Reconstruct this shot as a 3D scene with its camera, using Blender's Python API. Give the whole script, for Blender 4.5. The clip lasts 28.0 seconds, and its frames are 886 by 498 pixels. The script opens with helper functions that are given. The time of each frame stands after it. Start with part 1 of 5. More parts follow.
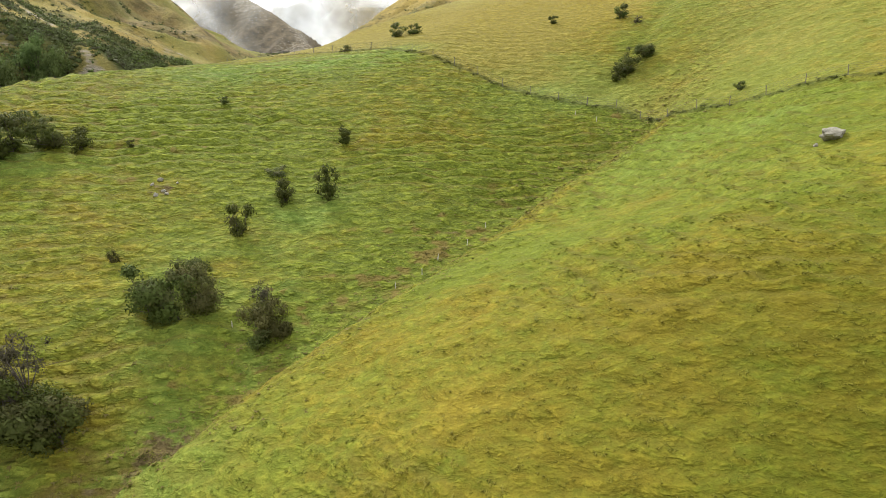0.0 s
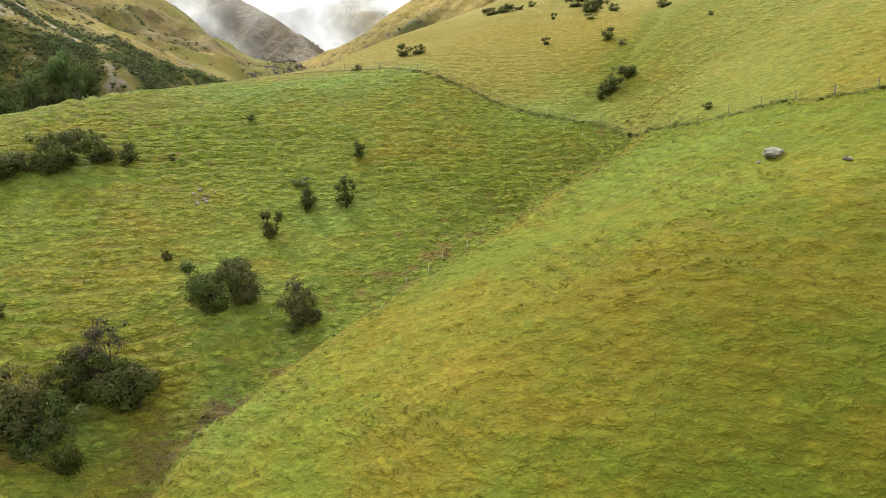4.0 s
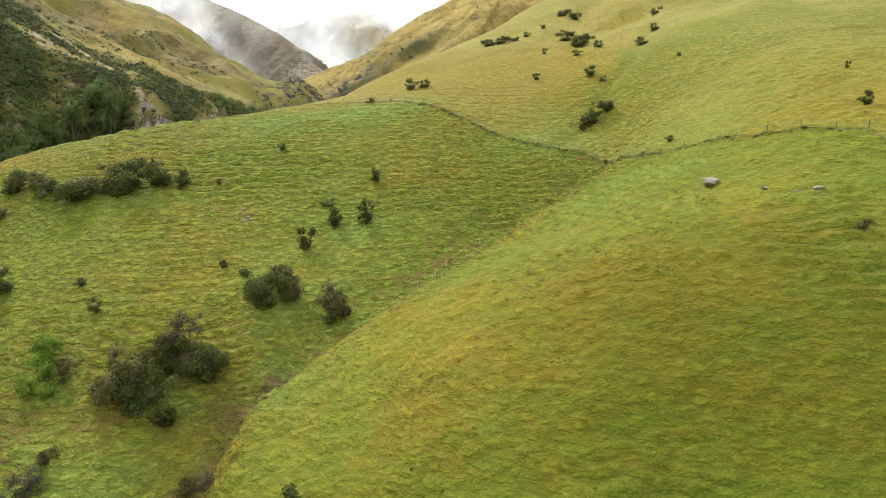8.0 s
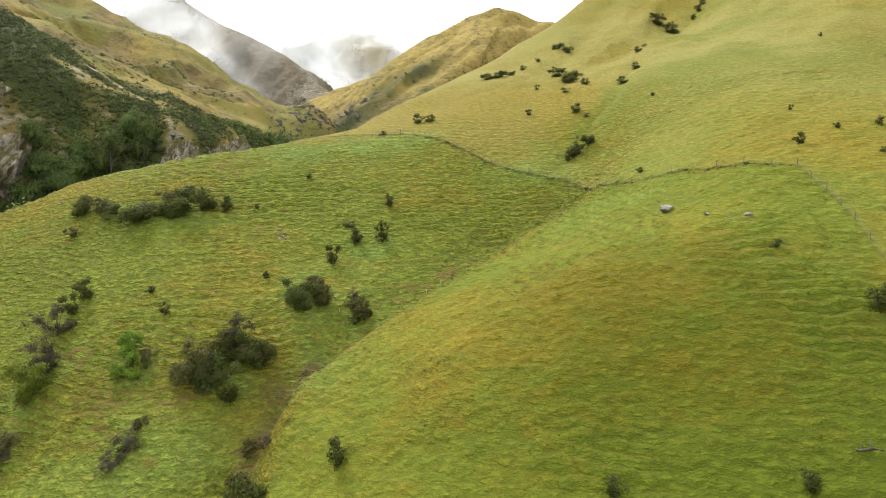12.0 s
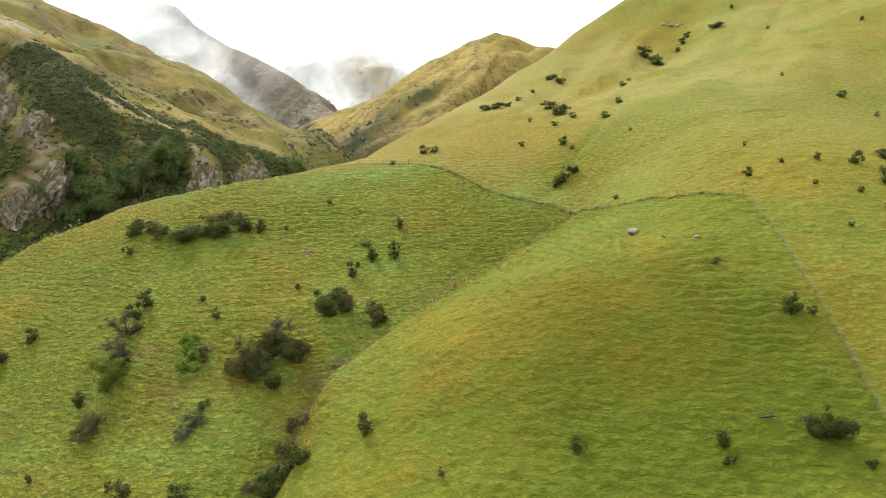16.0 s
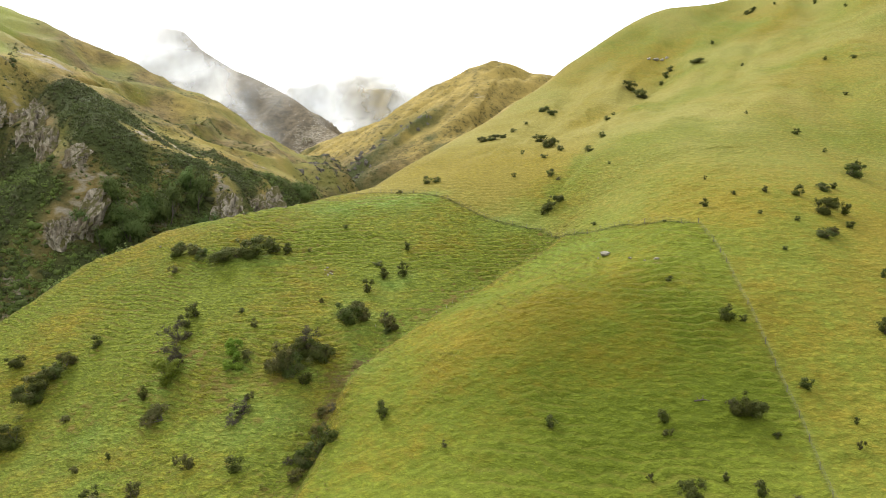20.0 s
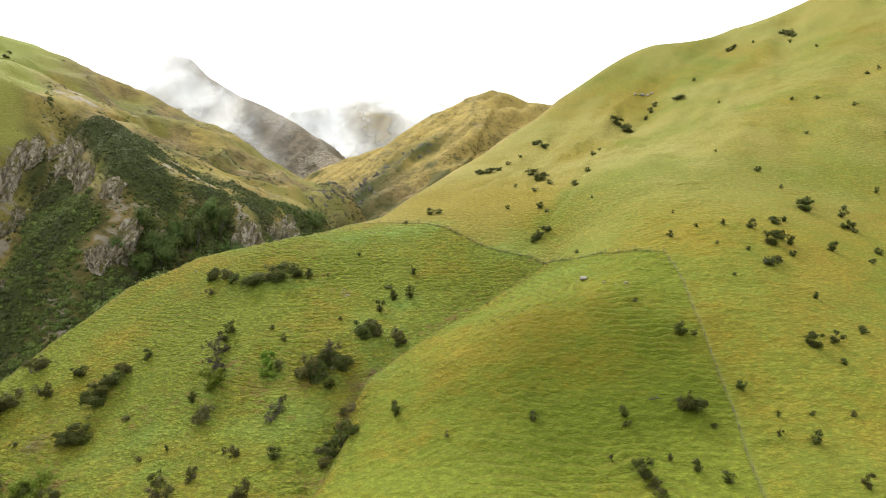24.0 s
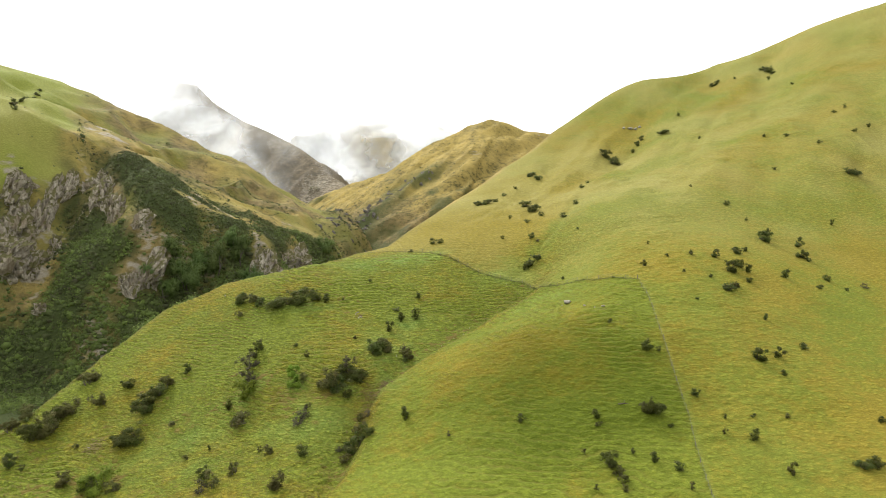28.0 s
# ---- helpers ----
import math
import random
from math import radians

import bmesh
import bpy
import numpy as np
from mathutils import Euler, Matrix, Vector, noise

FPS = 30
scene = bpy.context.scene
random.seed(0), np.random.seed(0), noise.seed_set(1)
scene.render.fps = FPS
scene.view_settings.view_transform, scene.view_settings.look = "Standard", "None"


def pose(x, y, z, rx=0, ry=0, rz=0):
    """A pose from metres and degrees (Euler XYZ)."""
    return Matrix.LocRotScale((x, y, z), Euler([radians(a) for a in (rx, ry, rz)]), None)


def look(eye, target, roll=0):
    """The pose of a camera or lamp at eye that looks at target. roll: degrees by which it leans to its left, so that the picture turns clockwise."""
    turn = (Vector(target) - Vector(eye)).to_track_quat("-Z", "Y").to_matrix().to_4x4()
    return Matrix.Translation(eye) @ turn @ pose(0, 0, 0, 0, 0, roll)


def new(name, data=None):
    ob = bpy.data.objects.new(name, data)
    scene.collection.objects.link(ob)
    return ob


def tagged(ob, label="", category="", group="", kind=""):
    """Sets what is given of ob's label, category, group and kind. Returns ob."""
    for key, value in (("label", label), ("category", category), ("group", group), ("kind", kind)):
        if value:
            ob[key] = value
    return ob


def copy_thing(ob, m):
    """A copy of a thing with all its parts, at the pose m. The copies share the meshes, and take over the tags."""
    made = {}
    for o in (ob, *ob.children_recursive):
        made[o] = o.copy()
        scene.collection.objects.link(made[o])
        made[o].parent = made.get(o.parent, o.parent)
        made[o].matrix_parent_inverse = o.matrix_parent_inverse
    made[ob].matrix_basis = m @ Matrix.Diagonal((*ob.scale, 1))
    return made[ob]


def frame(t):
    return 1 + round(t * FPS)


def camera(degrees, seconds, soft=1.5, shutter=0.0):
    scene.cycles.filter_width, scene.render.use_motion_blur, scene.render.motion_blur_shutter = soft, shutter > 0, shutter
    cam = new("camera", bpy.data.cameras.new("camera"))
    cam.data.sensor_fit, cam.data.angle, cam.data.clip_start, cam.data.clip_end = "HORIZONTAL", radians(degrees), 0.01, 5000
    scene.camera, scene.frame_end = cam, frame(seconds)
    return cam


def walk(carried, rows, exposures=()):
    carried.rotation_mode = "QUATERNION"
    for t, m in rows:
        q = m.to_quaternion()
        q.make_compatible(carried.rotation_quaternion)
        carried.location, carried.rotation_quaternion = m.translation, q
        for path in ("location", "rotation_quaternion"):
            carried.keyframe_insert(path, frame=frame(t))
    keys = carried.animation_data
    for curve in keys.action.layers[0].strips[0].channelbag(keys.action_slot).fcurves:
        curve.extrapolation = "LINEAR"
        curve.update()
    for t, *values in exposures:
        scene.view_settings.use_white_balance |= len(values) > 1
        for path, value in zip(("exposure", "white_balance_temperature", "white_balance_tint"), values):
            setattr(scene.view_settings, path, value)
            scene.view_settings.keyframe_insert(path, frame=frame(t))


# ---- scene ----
# ---- camera and its way ----
cam = camera(69.6, 28.0, soft=0.9)
METRES, EYE, TILT, LEAN, TURN = 140.0, 60.0, -10.0, 0.0, 0.0
ROWS = [
    (0, 0.0000, 0.0000, 0.0000, -0.55, 0.51, -0.22),
    (0.5, -0.0001, -0.0047, -0.0002, -0.53, 0.53, -0.21),
    (1, -0.0004, -0.0117, -0.0005, -0.52, 0.56, -0.19),
    (1.5, -0.0008, -0.0199, -0.0010, -0.51, 0.60, -0.20),
    (2, -0.0011, -0.0295, -0.0014, -0.50, 0.63, -0.19),
    (2.5, -0.0014, -0.0402, -0.0018, -0.48, 0.67, -0.17),
    (3, -0.0019, -0.0520, -0.0020, -0.50, 0.71, -0.18),
    (3.5, -0.0023, -0.0643, -0.0023, -0.48, 0.74, -0.20),
    (5.5, -0.0050, -0.1201, -0.0030, -0.53, 0.75, -0.25),
    (6, -0.0054, -0.1346, -0.0037, -0.51, 0.77, -0.26),
    (6.5, -0.0062, -0.1497, -0.0045, -0.51, 1.02, -0.26),
    (7, -0.0065, -0.1653, -0.0048, -0.48, 1.29, -0.27),
    (7.5, -0.0069, -0.1809, -0.0058, -0.46, 1.56, -0.28),
    (8, -0.0075, -0.1972, -0.0064, -0.45, 1.80, -0.27),
    (8.5, -0.0079, -0.2135, -0.0073, -0.43, 2.02, -0.31),
    (9, -0.0085, -0.2299, -0.0083, -0.42, 2.26, -0.30),
    (9.5, -0.0092, -0.2465, -0.0091, -0.41, 2.47, -0.31),
    (10, -0.0097, -0.2631, -0.0102, -0.39, 2.68, -0.32),
    (10.5, -0.0101, -0.2799, -0.0112, -0.38, 2.86, -0.35),
    (11, -0.0107, -0.2968, -0.0123, -0.36, 3.02, -0.36),
    (11.5, -0.0113, -0.3126, -0.0134, -0.35, 3.19, -0.37),
    (12, -0.0121, -0.3298, -0.0142, -0.34, 3.33, -0.38),
    (12.5, -0.0127, -0.3470, -0.0152, -0.34, 3.50, -0.38),
    (14.5, -0.0157, -0.4183, -0.0193, -0.32, 4.19, -0.43),
    (15, -0.0163, -0.4366, -0.0206, -0.30, 4.39, -0.43),
    (15.5, -0.0169, -0.4554, -0.0218, -0.30, 4.59, -0.44),
    (16, -0.0173, -0.4746, -0.0230, -0.30, 4.79, -0.43),
    (16.5, -0.0179, -0.4939, -0.0246, -0.30, 5.01, -0.44),
    (17, -0.0183, -0.5149, -0.0262, -0.29, 5.24, -0.44),
    (17.5, -0.0188, -0.5347, -0.0276, -0.30, 5.45, -0.44),
    (18, -0.0195, -0.5546, -0.0293, -0.31, 5.67, -0.46),
    (18.5, -0.0199, -0.5747, -0.0308, -0.30, 5.86, -0.43),
    (19, -0.0204, -0.5953, -0.0322, -0.30, 6.05, -0.44),
    (19.5, -0.0208, -0.6160, -0.0336, -0.30, 6.25, -0.43),
    (20, -0.0215, -0.6372, -0.0351, -0.32, 6.47, -0.45),
    (20.5, -0.0223, -0.6586, -0.0366, -0.32, 6.70, -0.45),
    (21, -0.0229, -0.6802, -0.0380, -0.33, 6.92, -0.45),
    (21.5, -0.0236, -0.7021, -0.0393, -0.34, 7.15, -0.46),
    (23.5, -0.0265, -0.7915, -0.0451, -0.37, 8.11, -0.45),
    (24, -0.0272, -0.8141, -0.0467, -0.37, 8.34, -0.45),
    (24.5, -0.0278, -0.8369, -0.0484, -0.38, 8.58, -0.45),
    (25, -0.0283, -0.8582, -0.0499, -0.38, 8.80, -0.44),
    (25.5, -0.0289, -0.8813, -0.0516, -0.37, 9.03, -0.43),
    (26, -0.0295, -0.9046, -0.0533, -0.37, 9.28, -0.44),
    (26.5, -0.0301, -0.9280, -0.0550, -0.36, 9.53, -0.42),
    (27, -0.0306, -0.9515, -0.0566, -0.36, 9.78, -0.42),
    (27.5, -0.0312, -0.9738, -0.0582, -0.35, 10.01, -0.42),
    (28, -0.0319, -0.9975, -0.0598, -0.35, 10.26, -0.41),
]

EXPOSURE = [(0.0, 1.02), (28.0, 1.02)]
walk(cam, [(t, pose(0, 0, EYE, TILT, LEAN, TURN) @ pose(METRES * x, METRES * y, METRES * z, 90 + pitch, roll, yaw))
           for t, x, y, z, yaw, pitch, roll in ROWS], EXPOSURE)

# ---- sky and sun: a bright overcast day ----
SUN_HEIGHT, SUN_TURN = 46.0, -36.0
world = bpy.data.worlds.new("overcast_sky")
scene.world = world
world.use_nodes = True
wt = world.node_tree
wt.nodes.clear()
sky = wt.nodes.new("ShaderNodeTexSky")
sky.sky_type, sky.sun_disc = "NISHITA", False
sky.sun_elevation, sky.sun_rotation = radians(SUN_HEIGHT), radians(SUN_TURN)
pale = wt.nodes.new("ShaderNodeHueSaturation")
pale.inputs["Saturation"].default_value, pale.inputs["Value"].default_value = 0.15, 1.0
back = wt.nodes.new("ShaderNodeBackground")
back.inputs["Strength"].default_value = 0.075
cloud = wt.nodes.new("ShaderNodeBackground")
cloud.inputs["Strength"].default_value = 0.80
where = wt.nodes.new("ShaderNodeTexCoord")
split = wt.nodes.new("ShaderNodeSeparateXYZ")
dome = wt.nodes.new("ShaderNodeValToRGB")
dome.color_ramp.elements[0].position, dome.color_ramp.elements[0].color = 0.0, (0.56, 0.57, 0.58, 1)
dome.color_ramp.elements[1].position, dome.color_ramp.elements[1].color = 0.9, (0.97, 0.985, 1.0, 1)
wt.links.new(where.outputs["Generated"], split.inputs[0])
wt.links.new(split.outputs["Z"], dome.inputs["Fac"])
wt.links.new(dome.outputs["Color"], cloud.inputs["Color"])
both = wt.nodes.new("ShaderNodeAddShader")
out = wt.nodes.new("ShaderNodeOutputWorld")
wt.links.new(sky.outputs[0], pale.inputs["Color"])
wt.links.new(pale.outputs[0], back.inputs["Color"])
wt.links.new(back.outputs[0], both.inputs[0])
wt.links.new(cloud.outputs[0], both.inputs[1])
wt.links.new(both.outputs[0], out.inputs["Surface"])

sun_data = bpy.data.lights.new("sun", "SUN")
sun_data.energy, sun_data.angle, sun_data.color = 2.2, radians(14), (1.0, 0.96, 0.89)
sun = new("sun", sun_data)
high, turn = radians(SUN_HEIGHT), radians(SUN_TURN)
sun.matrix_world = look((600 * math.sin(turn) * math.cos(high), 600 * math.cos(turn) * math.cos(high), 60 + 600 * math.sin(high)), (0, 0, 60))

# ---- materials ----
def material(name):
    m = bpy.data.materials.new(name)
    m.use_nodes = True
    nt = m.node_tree
    nt.nodes.clear()
    o = nt.nodes.new("ShaderNodeOutputMaterial")
    b = nt.nodes.new("ShaderNodeBsdfPrincipled")
    nt.links.new(b.outputs[0], o.inputs["Surface"])
    b.inputs["Specular IOR Level"].default_value = 0.25
    return m, nt, b


def node_noise(nt, vec, scale, detail=4.0, rough=0.55):
    n = nt.nodes.new("ShaderNodeTexNoise")
    n.inputs["Scale"].default_value, n.inputs["Detail"].default_value, n.inputs["Roughness"].default_value = scale, detail, rough
    nt.links.new(vec, n.inputs["Vector"])
    return n.outputs["Fac"]


def ramp(nt, fac, stops):
    r = nt.nodes.new("ShaderNodeValToRGB")
    while len(r.color_ramp.elements) < len(stops):
        r.color_ramp.elements.new(0.5)
    for e, (p, col) in zip(r.color_ramp.elements, stops):
        e.position, e.color = p, (*col, 1) if len(col) == 3 else col
    nt.links.new(fac, r.inputs["Fac"])
    return r.outputs["Color"]


def mix(nt, fac, a, b, how="MIX"):
    n = nt.nodes.new("ShaderNodeMix")
    n.data_type, n.blend_type = "RGBA", how
    for sock, v in ((n.inputs[0], fac), (n.inputs[6], a), (n.inputs[7], b)):
        if isinstance(v, (int, float)):
            sock.default_value = v
        elif isinstance(v, tuple):
            sock.default_value = (*v, 1)
        else:
            nt.links.new(v, sock)
    return n.outputs[2]


def calc(nt, how, a, b=0.0, c=None):
    n = nt.nodes.new("ShaderNodeMath")
    n.operation = how
    n.use_clamp = False
    for sock, v in zip(n.inputs, (a, b, c)):
        if v is None:
            continue
        if isinstance(v, (int, float)):
            sock.default_value = v
        else:
            nt.links.new(v, sock)
    return n.outputs[0]


def reach(nt, v, lo, hi):
    n = nt.nodes.new("ShaderNodeMapRange")
    n.interpolation_type = "SMOOTHSTEP"
    n.inputs[1].default_value, n.inputs[2].default_value = lo, hi
    nt.links.new(v, n.inputs[0])
    return n.outputs[0]


def attr(nt, name):
    n = nt.nodes.new("ShaderNodeAttribute")
    n.attribute_name = name
    return n.outputs["Fac"]


def thin(nt, b, share):
    """Lets a share of the light through, as leaves and blades do."""
    through_leaf = nt.nodes.new("ShaderNodeBsdfTranslucent")
    both = nt.nodes.new("ShaderNodeMixShader")
    both.inputs[0].default_value = share
    nt.links.new(b.inputs["Base Color"].links[0].from_socket, through_leaf.inputs["Color"])
    end = b.outputs[0].links[0].to_socket
    nt.links.new(b.outputs[0], both.inputs[1])
    nt.links.new(through_leaf.outputs[0], both.inputs[2])
    nt.links.new(both.outputs[0], end)


def bump(nt, b, height, strength, distance):
    n = nt.nodes.new("ShaderNodeBump")
    n.inputs["Strength"].default_value, n.inputs["Distance"].default_value = strength, distance
    nt.links.new(height, n.inputs["Height"])
    nt.links.new(n.outputs[0], b.inputs["Normal"])


def shifted(nt, vec, scale, by):
    """A place pushed about by a soft noise."""
    n = nt.nodes.new("ShaderNodeTexNoise")
    n.inputs["Scale"].default_value, n.inputs["Detail"].default_value = scale, 2.0
    nt.links.new(vec, n.inputs["Vector"])
    push = nt.nodes.new("ShaderNodeVectorMath")
    push.operation = "MULTIPLY_ADD"
    nt.links.new(n.outputs["Color"], push.inputs[0])
    push.inputs[1].default_value = (by, by, by)
    nt.links.new(vec, push.inputs[2])
    return push.outputs[0]


def cells(nt, vec, scale):
    """Distance from the middle of scattered cells, and a chance value for each."""
    n = nt.nodes.new("ShaderNodeTexVoronoi")
    n.feature = "SMOOTH_F1"
    n.inputs["Scale"].default_value, n.inputs["Smoothness"].default_value = scale, 0.6
    nt.links.new(vec, n.inputs["Vector"])
    part = nt.nodes.new("ShaderNodeSeparateXYZ")
    nt.links.new(n.outputs["Color"], part.inputs[0])
    return n.outputs["Distance"], part.outputs["X"]


def ground_material():
    m, nt, b = material("hill_grass")
    pos = nt.nodes.new("ShaderNodeNewGeometry").outputs["Position"]
    squash = nt.nodes.new("ShaderNodeMapping")
    squash.inputs["Scale"].default_value = (0.72, 0.85, 1.7)
    nt.links.new(pos, squash.inputs["Vector"])
    lines = squash.outputs[0]
    broad, patch, tuft, fine = (node_noise(nt, pos, 0.035, 3), node_noise(nt, lines, 0.28, 4), node_noise(nt, lines, 1.45, 4, 0.62),
                                node_noise(nt, pos, 5.0, 3, 0.7))
    # hummocks of grass about a metre wide, pulled out along the slope, with smaller tufts on them
    bent = shifted(nt, lines, 0.9, 1.1)
    mound, each = cells(nt, bent, 0.95)
    small, _ = cells(nt, shifted(nt, bent, 3.0, 0.25), 2.7)
    mound, small = reach(nt, mound, 0.62, 0.0), reach(nt, small, 0.60, 0.0)
    hummock = calc(nt, "ADD", calc(nt, "ADD", calc(nt, "MULTIPLY", mound, 0.36), calc(nt, "MULTIPLY", small, 0.26)), calc(nt, "MULTIPLY", tuft, 0.38))
    # wisps of longer grass combed along the slope
    comb = nt.nodes.new("ShaderNodeMapping")
    comb.inputs["Scale"].default_value = (0.42, 1.25, 1.7)
    nt.links.new(shifted(nt, pos, 0.35, 1.6), comb.inputs["Vector"])
    wisp = node_noise(nt, comb.outputs[0], 1.75, 4, 0.66)
    # relief shading put into the colour: tufts and wisps lighter, hollows darker
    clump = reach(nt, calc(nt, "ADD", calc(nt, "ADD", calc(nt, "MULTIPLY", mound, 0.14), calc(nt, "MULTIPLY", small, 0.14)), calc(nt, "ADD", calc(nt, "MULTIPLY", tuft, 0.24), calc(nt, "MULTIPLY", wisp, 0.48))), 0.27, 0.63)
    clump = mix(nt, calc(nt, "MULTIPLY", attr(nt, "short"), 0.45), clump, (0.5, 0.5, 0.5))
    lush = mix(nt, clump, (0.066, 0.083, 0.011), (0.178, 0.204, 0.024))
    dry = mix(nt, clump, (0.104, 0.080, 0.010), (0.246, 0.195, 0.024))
    gold = calc(nt, "ADD", attr(nt, "gold"), calc(nt, "MULTIPLY", calc(nt, "SUBTRACT", calc(nt, "ADD", broad, patch), 1.0), 1.0))
    gold = calc(nt, "ADD", gold, calc(nt, "ADD", calc(nt, "MULTIPLY", calc(nt, "SUBTRACT", each, 0.5), 0.28), calc(nt, "MULTIPLY", calc(nt, "SUBTRACT", node_noise(nt, lines, 1.9, 3, 0.6), 0.5), 0.7)))
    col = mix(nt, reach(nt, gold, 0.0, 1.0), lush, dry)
    # straw-pale cropped grass past the fence; distance haze and sun put into colour
    col = mix(nt, calc(nt, "MULTIPLY", attr(nt, "hay_haze"), 0.6), col, mix(nt, clump, (0.168, 0.154, 0.042), (0.292, 0.262, 0.084)))
    # fresh short turf on the terrace across the ravine and by the stream
    # the terrace faces from the sun, so light is put into its colour
    col = mix(nt, attr(nt, "fresh"), col, mix(nt, clump, (0.140, 0.162, 0.026), (0.222, 0.240, 0.052)))
    # rich blue-green grass on the knoll and round the shrubs
    # also puts light into the colour beside the gully, where sunlight falls short
    col = mix(nt, calc(nt, "MULTIPLY", attr(nt, "rich"), 0.75), col, mix(nt, clump, (0.084, 0.134, 0.024), (0.190, 0.262, 0.060)))
    # shade on the spur's flank put into the colour as darker olive grass
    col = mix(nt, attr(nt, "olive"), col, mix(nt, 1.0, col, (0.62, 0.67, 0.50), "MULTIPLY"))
    # rusty dead stalks in the rough
    rust = reach(nt, calc(nt, "ADD", attr(nt, "rust"), calc(nt, "SUBTRACT", calc(nt, "ADD", calc(nt, "MULTIPLY", each, 0.55), calc(nt, "MULTIPLY", tuft, 0.45)), 0.92)), 0.0, 0.4)
    col = mix(nt, rust, col, mix(nt, fine, (0.080, 0.064, 0.016), (0.160, 0.124, 0.032)))
    # tussock and scrub country
    coarse = node_noise(nt, pos, 0.014, 7, 0.62)
    coarse = reach(nt, coarse, 0.33, 0.67)
    mid = reach(nt, node_noise(nt, pos, 0.11, 6, 0.65), 0.36, 0.64)
    coarse = calc(nt, "ADD", calc(nt, "MULTIPLY", coarse, 0.5), calc(nt, "MULTIPLY", mid, 0.5))
    drab = mix(nt, coarse, (0.064, 0.051, 0.022), (0.188, 0.143, 0.057))
    straw = mix(nt, coarse, (0.142, 0.112, 0.034), (0.262, 0.202, 0.060))
    tussock = mix(nt, reach(nt, calc(nt, "ADD", attr(nt, "gold"), calc(nt, "SUBTRACT", patch, 0.5)), 0.1, 0.9), drab, straw)
    tussock = mix(nt, reach(nt, calc(nt, "ADD", node_noise(nt, pos, 0.30, 5, 0.72), calc(nt, "MULTIPLY", coarse, -0.2)), 0.40, 0.62), tussock, (0.060, 0.054, 0.020))
    col = mix(nt, attr(nt, "tussock"), col, mix(nt, fine, tussock, mix(nt, 1.0, tussock, (1.3, 1.25, 1.2), "MULTIPLY")))
    scrub = mix(nt, tuft, (0.026, 0.034, 0.012), (0.060, 0.074, 0.024))
    col = mix(nt, attr(nt, "scrub"), col, scrub)
    col = mix(nt, attr(nt, "mountain"), col, mix(nt, coarse, (0.062, 0.052, 0.038), (0.140, 0.112, 0.078)))
    stone = mix(nt, tuft, (0.13, 0.112, 0.082), (0.33, 0.29, 0.22))
    rockfac = reach(nt, calc(nt, "ADD", attr(nt, "rock"), calc(nt, "MULTIPLY", calc(nt, "SUBTRACT", patch, 0.5), 0.9)), 0.35, 0.6)
    col = mix(nt, rockfac, col, stone)
    soil = mix(nt, fine, (0.066, 0.050, 0.022), (0.150, 0.114, 0.050))
    barefac = reach(nt, calc(nt, "ADD", attr(nt, "bare"), calc(nt, "MULTIPLY", calc(nt, "SUBTRACT", tuft, 0.5), 1.2)), 0.4, 0.7)
    col = mix(nt, barefac, col, soil)
    # worn treads and riser grass, with the steps' shadow put into the colour
    wave = calc(nt, "SINE", calc(nt, "MULTIPLY", calc(nt, "ADD", attr(nt, "level"), calc(nt, "MULTIPLY", tuft, 0.40)), 2 * math.pi))
    worn_shade = calc(nt, "MULTIPLY", calc(nt, "MULTIPLY", reach(nt, wave, -0.05, -0.85), attr(nt, "broken")), calc(nt, "ADD", 0.35, calc(nt, "MULTIPLY", reach(nt, node_noise(nt, pos, 0.6, 4, 0.65), 0.36, 0.60), 0.65)))
    col = mix(nt, calc(nt, "MULTIPLY", worn_shade, 0.88), col, mix(nt, fine, (0.066, 0.058, 0.011), (0.122, 0.098, 0.020)))
    # light on the step crests put into the colour
    crest = calc(nt, "MULTIPLY", calc(nt, "MULTIPLY", reach(nt, wave, 0.2, 1.0), attr(nt, "broken")), 0.28)
    col = mix(nt, crest, col, mix(nt, 1.0, col, (1.28, 1.32, 1.30), "MULTIPLY"))
    col = mix(nt, calc(nt, "MULTIPLY", attr(nt, "fence_strip"), 0.65), col, mix(nt, fine, (0.020, 0.026, 0.008), (0.055, 0.060, 0.018)))
    col = mix(nt, calc(nt, "MULTIPLY", attr(nt, "track"), 0.32), col, mix(nt, fine, (0.13, 0.14, 0.03), (0.215, 0.22, 0.055)))
    blade = nt.nodes.new("ShaderNodeMapping")
    blade.inputs["Scale"].default_value = (1.0, 0.55, 0.55)
    nt.links.new(pos, blade.inputs["Vector"])
    strands = node_noise(nt, blade.outputs[0], 11.0, 3, 0.7)
    shade = mix(nt, reach(nt, calc(nt, "ADD", calc(nt, "MULTIPLY", fine, 0.5), calc(nt, "MULTIPLY", strands, 0.5)), 0.32, 0.68), (0.84, 0.84, 0.82), (1.15, 1.15, 1.15))
    col = mix(nt, 1.0, col, shade, "MULTIPLY")
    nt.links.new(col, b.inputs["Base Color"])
    b.inputs["Roughness"].default_value = 0.85
    b.inputs["Specular IOR Level"].default_value = 0.05
    tread = calc(nt, "MULTIPLY", calc(nt, "MULTIPLY", reach(nt, wave, -0.9, 0.7), attr(nt, "broken")), 0.55)
